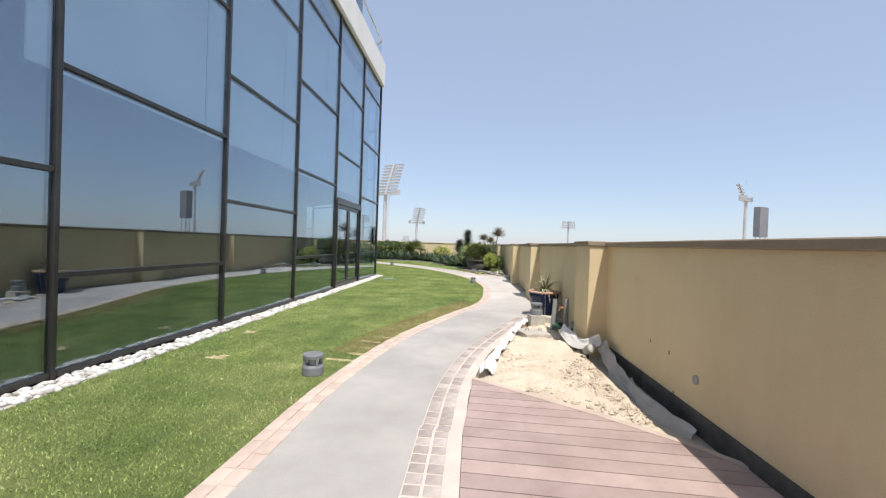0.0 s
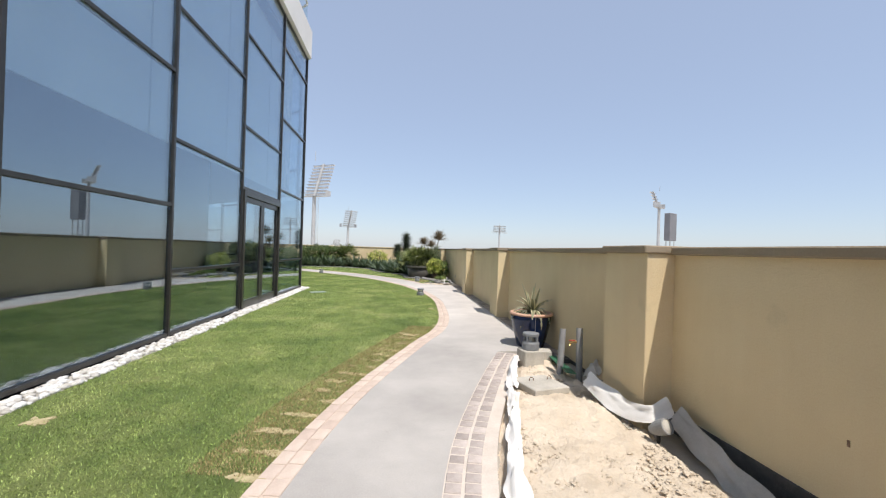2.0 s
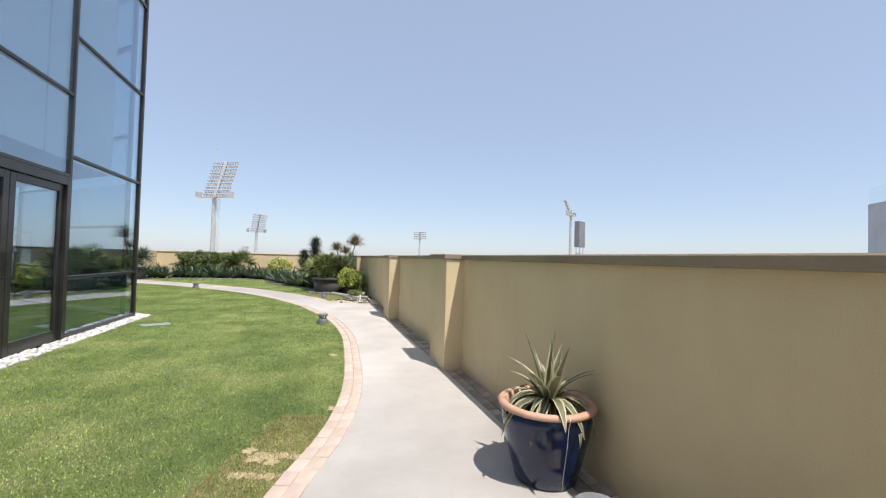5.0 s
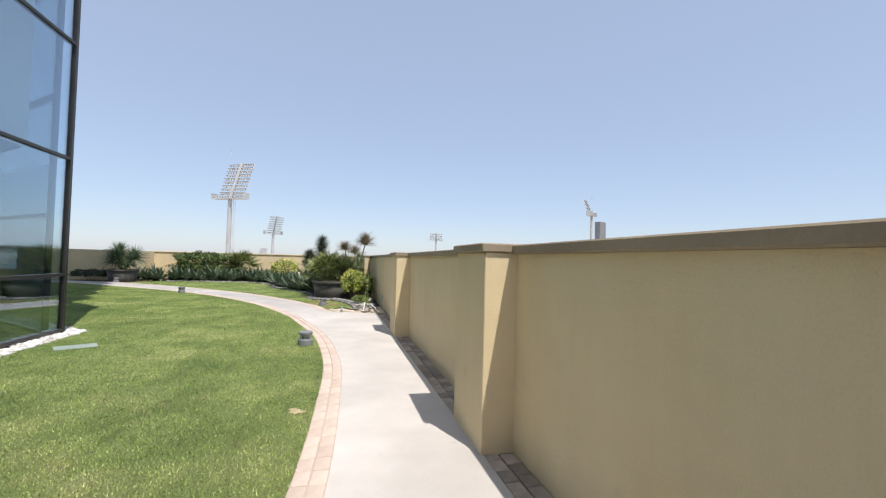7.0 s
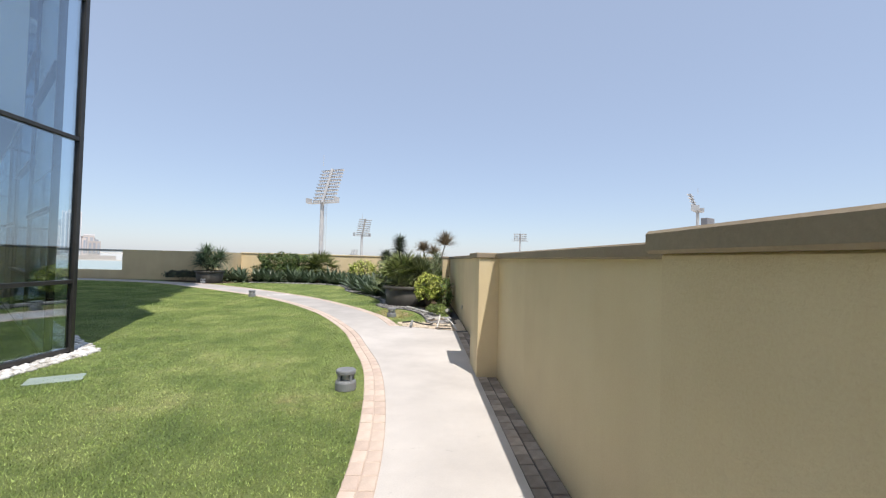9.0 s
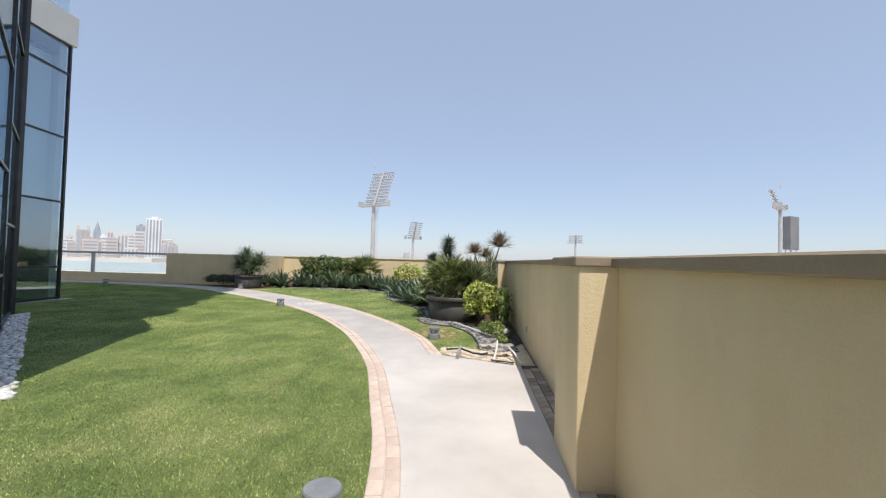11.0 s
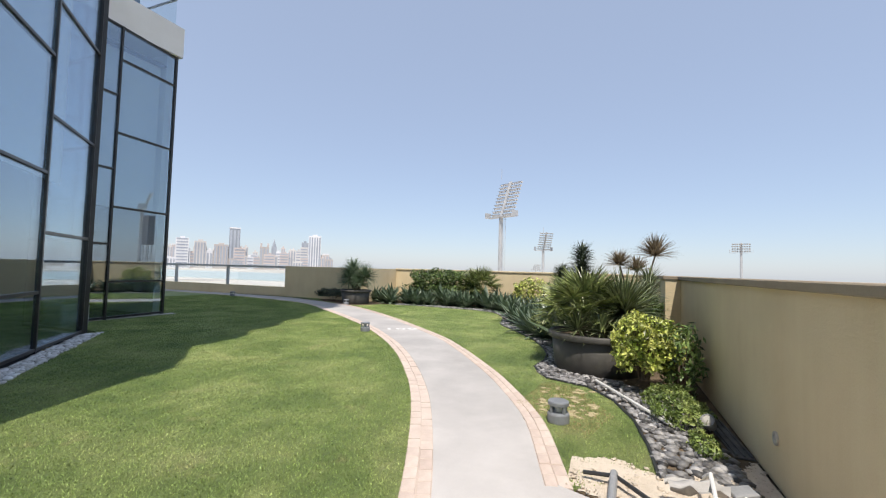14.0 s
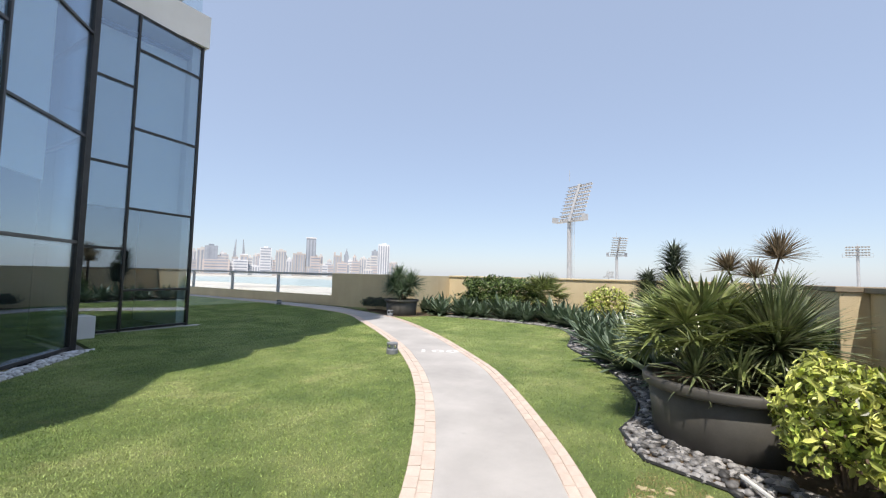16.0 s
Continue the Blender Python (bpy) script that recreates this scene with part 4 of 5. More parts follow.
def ribbon(points, width, material, name, label, category, rng_seed=1, lift=0.05, sides=None, ribs=0.5):
    """A crumpled strip of cloth along a line of (x, y, z)."""
    line = curve_through(points, 0.05)
    off = random.Random(rng_seed).uniform(0, 50)
    bm = bmesh.new()
    rows = []
    n = 9
    for i, p in enumerate(line):
        t = (line[min(i + 1, len(line) - 1)] - line[max(i - 1, 0)]).normalized()
        side = Vector((t.y, -t.x, 0)).normalized()
        w = width * (0.75 + 0.4 * noise.noise((i * 0.12, off, 0)))
        row = []
        for k in range(n):
            q = k / (n - 1) - 0.5
            z = lift * (0.5 * noise.noise((i * 0.22, q * 3 + off, 1.0)) + ribs * noise.noise((i * 0.6, q * 7, off)) + 0.45 * (1 - abs(q) * 2))
            row.append(bm.verts.new(p + side * (q * w + 0.025 * noise.noise((i * 0.3, k, off))) + Vector((0, 0, z + (sides[0] * (0.5 - q) + sides[1] * (0.5 + q) if sides else 0)))))
        rows.append(row)
    for a, b in zip(rows, rows[1:]):
        for k in range(n - 1):
            bm.faces.new((a[k], a[k + 1], b[k + 1], b[k]))
    return tagged(part(name, bm, material, smooth=True), label, category)


ribbon([(0.20, 4.08, 0.03), (0.27, 4.5, 0.04), (0.40, 5.0, 0.04), (0.50, 5.4, 0.05), (0.61, 5.85, 0.04)], 0.15, FABRIC, "cloth_strip", "crumpled white geotextile strip lying on the sand", "cloth", 2, 0.10, None, 0.35)
ribbon([(0.64, 5.95, 0.04), (0.74, 6.35, 0.05), (0.88, 6.8, 0.05), (0.98, 7.05, 0.04)], 0.12, FABRIC, "cloth_strip", "crumpled white geotextile beside the path edge", "cloth", 3, 0.08, None, 0.3)
ribbon([(1.61, 3.05, -0.09), (1.54, 3.35, -0.07), (1.50, 3.75, -0.06), (1.545, 4.35, -0.05), (1.58, 4.75, 0.02), (1.605, 5.08, 0.10)], 0.12, FABRIC_GREY, "cloth_strip", "upright pale membrane along the trench by the wall", "cloth", 4, 0.03, (-0.03, 0.10), 0.08)
for line in ([(1.49, 3.72, -0.05), (1.45, 4.25, 0.015)], [(1.60, 3.42, -0.06), (1.56, 3.85, -0.02), (1.555, 4.02, 0.07)]):
    tagged(part("conduit", tube(line, 0.011, 7), PVC), "thin grey conduit lying in the trench", "conduit", "conduits in the trench")
ribbon([(1.60, 5.12, 0.13), (1.45, 5.10, 0.08), (1.38, 5.3, 0.03), (1.34, 5.6, 0.05), (1.30, 5.88, 0.10)], 0.105, FABRIC, "cloth_strip", "white membrane flap at the foot of the pilaster", "cloth", 5, 0.02, (0.0, 0.12), 0.05)
ribbon([(1.47, 6.02, 0.03), (1.52, 6.2, 0.06), (1.57, 6.38, 0.05)], 0.16, FABRIC_GREY, "cloth_strip", "folded grey membrane scrap in the trench", "cloth", 7, 0.16, (0.0, 0.12), 0.1)

slab = thing("concrete_cover", "square concrete cover slab with two steel lifting loops on sand", "manhole cover", at=(0.945, 6.10, -0.01), turn=17)
part("slab", box(-0.19, 0.19, -0.2, 0.2, 0.0, 0.065, 0.008), CAST, slab)
for x, y in ((-0.08, 0.06), (0.12, 0.05)):
    part("lifting_loop", tube([(x, y, 0.06), (x, y, 0.085), (x + 0.012, y, 0.097), (x + 0.032, y, 0.097), (x + 0.044, y, 0.085), (x + 0.044, y, 0.06)], 0.0045, 6), RUST, slab, "rusty steel loop")
block = tagged(part("concrete_block", box(-0.12, 0.12, -0.12, 0.12, -0.12, 0.16, 0.01), CAST, m=pose(1.135, 7.02, -0.01, 0, 0, 8)), "rough concrete block carrying a bollard light", "block")
tagged(part("concrete_block", box(-0.11, 0.11, -0.09, 0.09, -0.12, 0.10, 0.01), CAST, m=pose(1.34, 7.22, 0.0, 0, 0, -12)), "low concrete block beside the bollard light", "block")
p1 = tagged(part("standpipe", lathe([(0, 0), (0.033, 0), (0.033, 0.58), (0.027, 0.58), (0.027, 0.54), (0, 0.54)], 18), PVC, m=pose(1.30, 6.53, -0.10, -6, 5, 0), smooth=False), "grey plastic standpipe set upright in the sand", "pipe")
p2 = thing("tap_pipe", "dark grey pipe with a brass tap in the sand", "pipe", at=(1.488, 6.455, -0.10), turn=0)
part("pipe", lathe([(0, 0), (0.034, 0), (0.034, 0.60), (0.028, 0.60), (0.028, 0.56), (0, 0.56)], 18), PVC, p2, m=pose(0, 0, 0, -7, 2, 0))
part("tap", tube([(-0.01, 0.055, 0.45), (-0.06, 0.055, 0.45), (-0.085, 0.055, 0.44), (-0.09, 0.055, 0.415)], 0.012, 8), BRASS, p2, "brass tap")
part("tap_lever", box(-0.10, -0.03, 0.047, 0.063, 0.462, 0.472, 0.002), RED_PAINT, p2, "red tap lever")
green = tagged(part("edging_strip", box(-0.05, 0.05, -0.45, 0.45, 0, 0.012, 0.003), GREEN_TRIM, m=pose(1.40, 6.75, 0.05, -3, 6, -8)), "green plastic edging strip lying by the wall", "edging")


def uplight(at, turn, tip, label):
    u = thing("ground_uplight", label, "garden light", at=at, turn=turn)
    m = pose(0, 0, 0.09, tip, 0, 0)
    part("spike", lathe([(0, -0.08), (0.014, 0.0), (0.014, 0.08), (0, 0.085)], 8), BLACK_PLASTIC, u)
    part("housing", lathe([(0, -0.07), (0.03, -0.066), (0.048, -0.02), (0.055, 0.05), (0.055, 0.075), (0.046, 0.075)], 18), PVC, u, m=m)
    part("lens", lathe([(0.046, 0.07), (0.03, 0.078), (0, 0.082)], 18), CAST, u, "frosted lens", m=m)
    return u


uplight((1.42, 4.98, 0.0), 20, 60, "grey garden uplight lying against the pilaster foot")
uplight((1.47, 19.3, 0.0), -30, 50, "grey garden uplight in the bed by the wall")

# ---- plants ----
def strap(length, width, droop, segs=5, thick=0.0, fold=0.25, tip=0.05, bm=None, m=None, belly=0.35, cols=(-1, 0, 1)):
    """A long leaf along local x that rises and bends down; folded along its middle."""
    bm = bm or bmesh.new()
    m = m or Matrix()
    rows = []
    x = z = 0.0
    a = 0.0
    for i in range(segs + 1):
        q = i / segs
        w = width * (tip + (1 - tip) * min(1.0, (0.55 + q / belly * 0.45) if q < belly else 1 - ((q - belly) / (1 - belly)) ** 1.5)) / 2
        rows.append([bm.verts.new(m @ Vector((x, s * w, z + abs(s) * w * fold))) for s in cols])
        a -= droop / segs
        x += math.cos(a) * length / segs
        z += math.sin(a) * length / segs
    for r, s in zip(rows, rows[1:]):
        for k in range(len(cols) - 1):
            bm.faces.new((r[k], r[k + 1], s[k + 1], s[k]))
    return bm


def rosette(name, label, category, group, rings, material, seed, stem=0.0, edge=None):
    """rings: (count, pitch up, length, width, droop). Each leaf is a piece of its own."""
    r = random.Random(seed)
    t = thing(name, label, category, group)
    for count, pitch, length, width, droop in rings:
        shapes = []
        for k in range(2):
            bm = strap(length * r.uniform(0.9, 1.1), width, droop * r.uniform(0.7, 1.3), 6, fold=0.45, cols=(-1, -0.62, 0, 0.62, 1) if edge else (-1, 0, 1))
            shapes.append(mesh_of(bm, material, "leaf", True))
            if edge:
                shapes[-1].materials.append(edge)
                for f in shapes[-1].polygons:
                    f.material_index = int(f.index % 4 in (0, 3))
        for k in range(count):
            m = pose(0, 0, stem, 0, 0, 360 * k / count + r.uniform(-14, 14)) @ pose(0.02, 0, 0, r.uniform(-16, 16), -pitch + r.uniform(-12, 12), 0)
            q = r.uniform(0.72, 1.12)
            part("leaf", shapes[k % 2], material, t, m=m @ Matrix.Diagonal((q, q, q, 1)))
    return t


agave_a = rosette("agave", "grey-green agave rosette with pointed leaves in the bed", "agave", "agaves along the bed",
                  [(6, 82, 0.50, 0.105, 0.05), (9, 64, 0.55, 0.115, 0.3), (11, 44, 0.52, 0.115, 0.6), (10, 20, 0.42, 0.105, 0.8)], AGAVE, 1)
agave_b = rosette("agave", "grey-green agave rosette with pointed leaves in the bed", "agave", "agaves along the bed",
                  [(5, 80, 0.54, 0.10, 0.05), (9, 66, 0.56, 0.11, 0.25), (11, 48, 0.5, 0.115, 0.55), (9, 24, 0.44, 0.09, 0.8)], AGAVE, 2)
row_rng = random.Random(8)
agave_row = [(-0.62, 23.9), (-1.15, 24.9), (-0.55, 25.2), (-1.75, 26.3), (-1.1, 26.4), (-0.2, 24.6), (-2.0, 27.7), (-1.3, 27.9), (-2.7, 28.9), (-3.4, 29.5), (-4.2, 29.6), (-5.0, 29.75), (-5.8, 29.7), (-6.6, 29.7), (-7.3, 29.5),
             (-2.9, 29.9), (-4.6, 30.3), (-6.2, 30.4), (-7.0, 30.6), (-7.8, 30.4), (-0.1, 23.2), (-8.1, 31.0), (-8.55, 30.35), (-8.7, 30.9), (-7.9, 29.85), (-6.95, 30.05), (-6.2, 29.55), (-5.4, 30.2), (-4.6, 29.85), (-3.8, 29.9), (-3.0, 29.35), (-2.3, 29.3), (-2.2, 28.4), (-1.6, 28.6), (-1.65, 27.1), (-1.2, 27.3), (-1.4, 25.7), (-0.85, 25.8), (-0.9, 24.4), (-0.35, 23.95), (-5.1, 30.6), (-3.4, 30.2)]
for k, (x, y) in enumerate(agave_row):
    s = row_rng.uniform(1.08, 1.34)
    m = pose(x, y, -0.012, row_rng.uniform(-4, 4), row_rng.uniform(-4, 4), row_rng.uniform(0, 360)) @ Matrix.Diagonal((s, s, s, 1))
    if k < 2:
        (agave_a, agave_b)[k].matrix_basis = m
    else:
        copy_thing((agave_a, agave_b)[k % 2], m)


def needle_head(count, length, width, droop, seed, low=-20, high=88):
    """A bristling head of narrow leaves, joined as one crown."""
    r = random.Random(seed)
    bm = bmesh.new()
    for k in range(count):
        q = (k + 0.5) / count
        pitch = low + (high - low) * (1 - q) ** 0.8 + r.uniform(-6, 6)
        m = pose(0, 0, 0, 0, 0, 137.5 * k + r.uniform(-8, 8)) @ pose(0.015, 0, 0, r.uniform(-30, 30), -pitch, 0)
        strap(length * r.uniform(0.75, 1.1), width, droop * r.uniform(0.4, 1.3), 4, fold=0.3, bm=bm, m=m, belly=0.3)
    return bm


def stemmed(name, label, category, at, stems, material, seed, group="", width=0.021, low=-20, limp=0.5):
    """A plant of bare stems with a head of leaves on each: (dx, dy, height, head length, leaves)."""
    t = thing(name, label, category, group, at=at)
    for k, (dx, dy, h, length, n) in enumerate(stems):
        part("stem", tube([(dx * 0.2, dy * 0.2, 0), (dx * 0.5, dy * 0.5, h * 0.5), (dx, dy, h)], [0.035, 0.03, 0.022], 7), BARK, t)
        part("leaf_head", needle_head(int(n * 1.6), length, width, limp, seed + k, low), material, t, m=pose(dx, dy, h))
    return t


def columnar(name, label, at, height, length, seed, material):
    """A shaggy upright plant: a stem clothed with leaf whorls."""
    t = thing(name, label, "dracaena", at=at)
    part("stem", tube([(0, 0, 0), (0.03, 0, height)], [0.045, 0.02], 7), BARK, t)
    n = 13
    for k in range(n):
        z = height * (0.5 + 0.5 * k / (n - 1))
        s = length * (1.0 - 0.3 * k / (n - 1))
        part("leaf_whorl", needle_head(40, s, 0.036, 0.55, seed + k, 0, 75), material, t, m=pose(0.03 * z / height, 0, z))
    return t


def fan_palm(label, at, fronds, reach, fan, seed, height=0.15):
    """A clump of fan-shaped fronds on stalks."""
    r = random.Random(seed)
    t = thing("fan_palm", label, "palm", at=at)
    shapes = []
    for v in range(3):
        bm = bmesh.new()
        tube([(0, 0, 0), (reach * 0.5, 0, 0.02), (reach, 0, 0)], 0.008, 5, bm)
        n = 27
        for k in range(n):
            a = -105 + 210 * k / (n - 1)
            m = pose(reach, 0, 0, 0, 0, a + r.uniform(-3, 3)) @ pose(0, 0, 0, 0, r.uniform(-8, 4), 0)
            strap(fan * (1 - 0.22 * abs(a) / 105) * r.uniform(0.92, 1.04), 0.036, 0.15 + r.uniform(0, 0.4), 4, fold=0.5, bm=bm, m=m, belly=0.45)
        shapes.append(mesh_of(bm, PALM, "frond", False))
    part("trunk", tube([(0, 0, -0.05), (0.02, 0, height)], [0.1, 0.07], 9), BARK, t)
    for k in range(fronds):
        q = (k + 0.5) / fronds
        pitch = 78 - 82 * q + r.uniform(-8, 8)
        part("frond", shapes[k % 3], PALM, t, m=pose(0, 0, height, 0, 0, 137.5 * k + r.uniform(-10, 10)) @ pose(0.02, 0, 0, r.uniform(-20, 20), -pitch, 0))
    return t


def leaf_mesh(name, centre, normal, size, slim, rng, material):
    """Many loose leaves, each a folded diamond, as one mesh."""
    n = len(centre)
    up = rng.normal(size=(n, 3)) + normal * 0.9
    up /= np.linalg.norm(up, axis=1, keepdims=True)
    a = np.cross(up, rng.normal(size=(n, 3)))
    a /= np.linalg.norm(a, axis=1, keepdims=True)
    b = np.cross(up, a)
    s = (size * rng.uniform(0.7, 1.25, n))[:, None]
    rise, wide = up * s * 0.16, b * s * slim
    rim = [centre - a * s, centre - a * s * 0.42 - wide * 0.9 + rise, centre + a * s * 0.3 - wide * 0.85 + rise, centre + a * s,
           centre + a * s * 0.3 + wide * 0.85 + rise, centre - a * s * 0.42 + wide * 0.9 + rise]
    v = np.stack(rim, 1).reshape(-1, 3)
    i = np.arange(n)[:, None] * 6
    f = np.concatenate([i + [0, 1, 2, 3], i + [0, 3, 4, 5]])
    me = bpy.data.meshes.new(name)
    me.from_pydata(v.tolist(), [], f.tolist())
    me.materials.append(material)
    return me


def shrub(name, label, category, at, radii, leaves, size, slim, material, seed, boxy=2.0, twigs=9, turn=0.0, low=-0.75):
    """A bush: twigs from the ground and a loose shell of leaves of uneven outline."""
    g = np.random.default_rng(seed)
    d = g.normal(size=(leaves, 3))
    d /= np.linalg.norm(d, axis=1, keepdims=True)
    d = d[d[:, 2] > low]
    rr = 1 / (np.abs(d) ** boxy).sum(1) ** (1 / boxy)
    lump = np.array([1 + 0.42 * noise.noise((p[0] * 2.2 + seed, p[1] * 2.2, p[2] * 2.2)) + 0.2 * noise.noise((p[0] * 6, p[1] * 6 + seed, p[2] * 6)) for p in d])
    c = d * (rr * lump * g.uniform(0.55, 1.03, len(d)) ** 0.5)[:, None] * np.array(radii)
    t = thing(name, label, category, at=at, turn=turn)
    part("foliage", leaf_mesh("foliage", c, d, size, slim, g, material), material, t, m=pose(0, 0, radii[2]))
    for k in range(twigs):
        a = 6.28 * k / twigs + g.uniform(-0.3, 0.3)
        q = g.uniform(0.4, 0.8)
        part("twig", tube([(0.05 * math.cos(a), 0.05 * math.sin(a), -0.03), (radii[0] * q * 0.5 * math.cos(a), radii[1] * q * 0.5 * math.sin(a), radii[2] * 0.7), (radii[0] * q * math.cos(a), radii[1] * q * math.sin(a), radii[2] * 1.4)], [0.012, 0.008, 0.004], 5), BARK, t)
    return t


# blue pot by the wall
pot = thing("glazed_pot", "dark blue glazed pot with a bare terracotta rim", "plant pot", at=(1.40, 7.87, 0.0))
part("body", lathe([(0, 0.0), (0.17, 0.0), (0.185, 0.01), (0.215, 0.12), (0.25, 0.26), (0.27, 0.37), (0.272, 0.42), (0.262, 0.43)], 40), BLUE_GLAZE, pot, smooth=True)
part("rim", lathe([(0.262, 0.428), (0.288, 0.432), (0.296, 0.445), (0.290, 0.462), (0.27, 0.468), (0.245, 0.46), (0.238, 0.42), (0.232, 0.34)], 40), TERRACOTTA, pot, "bare terracotta rim", smooth=True)
part("soil", lathe([(0, 0.372), (0.12, 0.37), (0.24, 0.36)], 24), SOIL, pot)
potted = rosette("potted_agave", "striped drooping agave with dry tips in the blue pot", "agave", "",
                 [(7, 85, 0.37, 0.062, 0.1), (9, 70, 0.33, 0.058, 0.9), (12, 54, 0.33, 0.055, 2.0), (14, 38, 0.35, 0.052, 2.4), (8, 20, 0.30, 0.046, 2.0)], VARIEGATED, 21, edge=CREAM_EDGE)
tagged(part("white_string", tube([(1.376, 7.59, 0.472), (1.372, 7.57, 0.445), (1.377, 7.592, 0.40), (1.381, 7.612, 0.28), (1.388, 7.648, 0.14), (1.397, 7.684, 0.006)], 0.0016, 5), FABRIC), "thin white string hanging down the blue pot", "string")
potted.matrix_basis = pose(1.41, 7.87, 0.45, 0, 4, 30) @ Matrix.Diagonal((1.14, 1.14, 1.14, 1))
part("stump", tube([(0, 0, -0.11), (0, 0, 0.02)], [0.05, 0.04], 9), BARK, potted)

# large bowl with palms
bowl = thing("planter_bowl", "large dark round planter with a thick rim", "planter", at=(0.49, 21.55, -0.02))
part("body", lathe([(0, 0), (0.58, 0), (0.6, 0.02), (0.645, 0.46), (0.62, 0.47)], 56), BOWL, bowl, smooth=True)
part("rim", lathe([(0.62, 0.46), (0.685, 0.462), (0.695, 0.48), (0.695, 0.53), (0.685, 0.545), (0.62, 0.545), (0.61, 0.53), (0.6, 0.4)], 56), BOWL, bowl, "thick dark rim", smooth=True)
part("soil", lathe([(0, 0.50), (0.4, 0.49), (0.61, 0.46)], 32), SOIL, bowl)
fan_palm("green fan palm filling the dark bowl", (0.30, 21.65, 0.46), 20, 0.42, 0.44, 3, 0.26)
fan_palm("yellowing fan palm behind the dark bowl", (0.30, 22.4, -0.02), 20, 0.5, 0.48, 4, 0.62)
spiky = stemmed("yucca", "spiky yucca with narrow leaves in the dark bowl", "yucca", (0.38, 21.2, 0.46), [(-0.14, -0.04, 0.12, 0.40, 50), (0.16, 0.0, 0.10, 0.40, 50), (0.46, 0.38, 0.34, 0.68, 340)], YUCCA_LEAF, 40, width=0.026)
stemmed("dracaena", "tall dracaena with shaggy leaf heads by the corner", "dracaena", (1.35, 24.0, -0.02), [(0.0, 0.0, 0.95, 0.5, 90), (-0.35, 0.3, 0.9, 0.5, 80), (0.05, 0.9, 1.2, 0.5, 80)], YUCCA_LEAF, 60)
stemmed("dracaena", "brownish dracaena head above the bed", "dracaena", (1.35, 28.5, -0.02), [(0.52, 0.3, 1.95, 0.72, 170), (-0.45, -0.3, 1.65, 0.55, 130), (0.0, -0.5, 1.5, 0.5, 110)], PALM_DRY, 70, width=0.028, low=5)
columnar("dracaena", "dark shaggy upright dracaena in the bed", (-0.22, 28.9, -0.02), 2.1, 0.62, 80, DRACAENA)
columnar("dracaena", "small dark upright dracaena in the bed", (-0.75, 28.2, -0.02), 1.45, 0.5, 90, DRACAENA)
fan_palm("low fan palm behind the agaves", (-4.15, 30.95, -0.02), 26, 0.55, 0.5, 6, 0.62)
fan_palm("fan palm in the middle of the bed", (0.1, 23.6, -0.02), 20, 0.5, 0.45, 7, 0.4)
shrub("hedge", "clipped dark green hedge before the rear wall", "hedge", (-5.75, 31.3, -0.02), (1.45, 0.55, 0.63), 13000, 0.05, 0.5, HEDGE_LEAF, 5, 6.0, 12)
shrub("shrub", "yellow-green shrub before the rear wall", "shrub", (-2.1, 31.0, -0.02), (0.75, 0.45, 0.55), 2600, 0.045, 0.5, YELLOW_LEAF, 6)
shrub("shrub", "leafy green shrub behind the planter", "shrub", (1.0, 23.0, -0.02), (0.6, 0.7, 0.55), 3500, 0.05, 0.4, HEDGE_LEAF, 12)
shrub("shrub", "green shrub deep in the bed", "shrub", (0.2, 26.5, -0.02), (1.1, 1.0, 0.6), 5000, 0.05, 0.4, HEDGE_LEAF, 13)
shrub("yellow_shrub", "bright yellow-green leafy shrub beside the bowl", "shrub", (1.04, 20.55, 0.17), (0.33, 0.36, 0.36), 3600, 0.034, 0.46, YELLOW_LEAF, 7, 2.4, 14)
shrub("twiggy_shrub", "sparse dark shrub with bare twigs against the wall", "shrub", (1.42, 20.6, -0.02), (0.22, 0.40, 0.42), 900, 0.04, 0.35, HEDGE_LEAF, 31, 2.2, 22)
shrub("ground_cover", "low green and yellow ground cover by the wall", "ground cover", (1.27, 19.8, -0.02), (0.24, 0.57, 0.10), 6200, 0.019, 0.5, COVER_LEAF, 8, 2.5, 5, low=-0.2)
shrub("ground_cover", "low dry ground cover by the wall", "ground cover", (1.36, 18.9, -0.02), (0.10, 0.24, 0.06), 900, 0.018, 0.5, COVER_LEAF, 9, 2.5, 4, low=-0.2)

# far pot by the rail
far_pot = thing("planter_bowl", "large dark round planter by the parapet", "planter", at=(-8.45, 28.75, -0.02))
part("body", lathe([(0, 0), (0.48, 0), (0.5, 0.02), (0.54, 0.46), (0.52, 0.47)], 40), BOWL, far_pot, smooth=True)
part("rim", lathe([(0.52, 0.46), (0.585, 0.462), (0.595, 0.48), (0.595, 0.53), (0.52, 0.54), (0.5, 0.4)], 40), BOWL, far_pot, smooth=True)
part("soil", lathe([(0, 0.50), (0.3, 0.49), (0.51, 0.46)], 24), SOIL, far_pot)
stemmed("dracaena", "bushy dark dracaena in the far planter", "dracaena", (-8.45, 28.75, 0.46), [(-0.15, 0, 0.75, 0.6, 130), (0.45, -0.1, 0.55, 0.62, 130), (-0.4, 0.1, 0.35, 0.58, 110), (0.1, 0.2, 0.25, 0.52, 110), (0.2, -0.25, 0.3, 0.55, 110), (-0.2, -0.2, 0.5, 0.55, 110)], AGAVE, 110, width=0.034)
shrub("ground_cover", "dark low planting before the parapet", "ground cover", (-9.9, 29.3, -0.02), (0.75, 0.3, 0.24), 2600, 0.05, 0.3, DRACAENA, 14, 2.5, 4, low=-0.2)

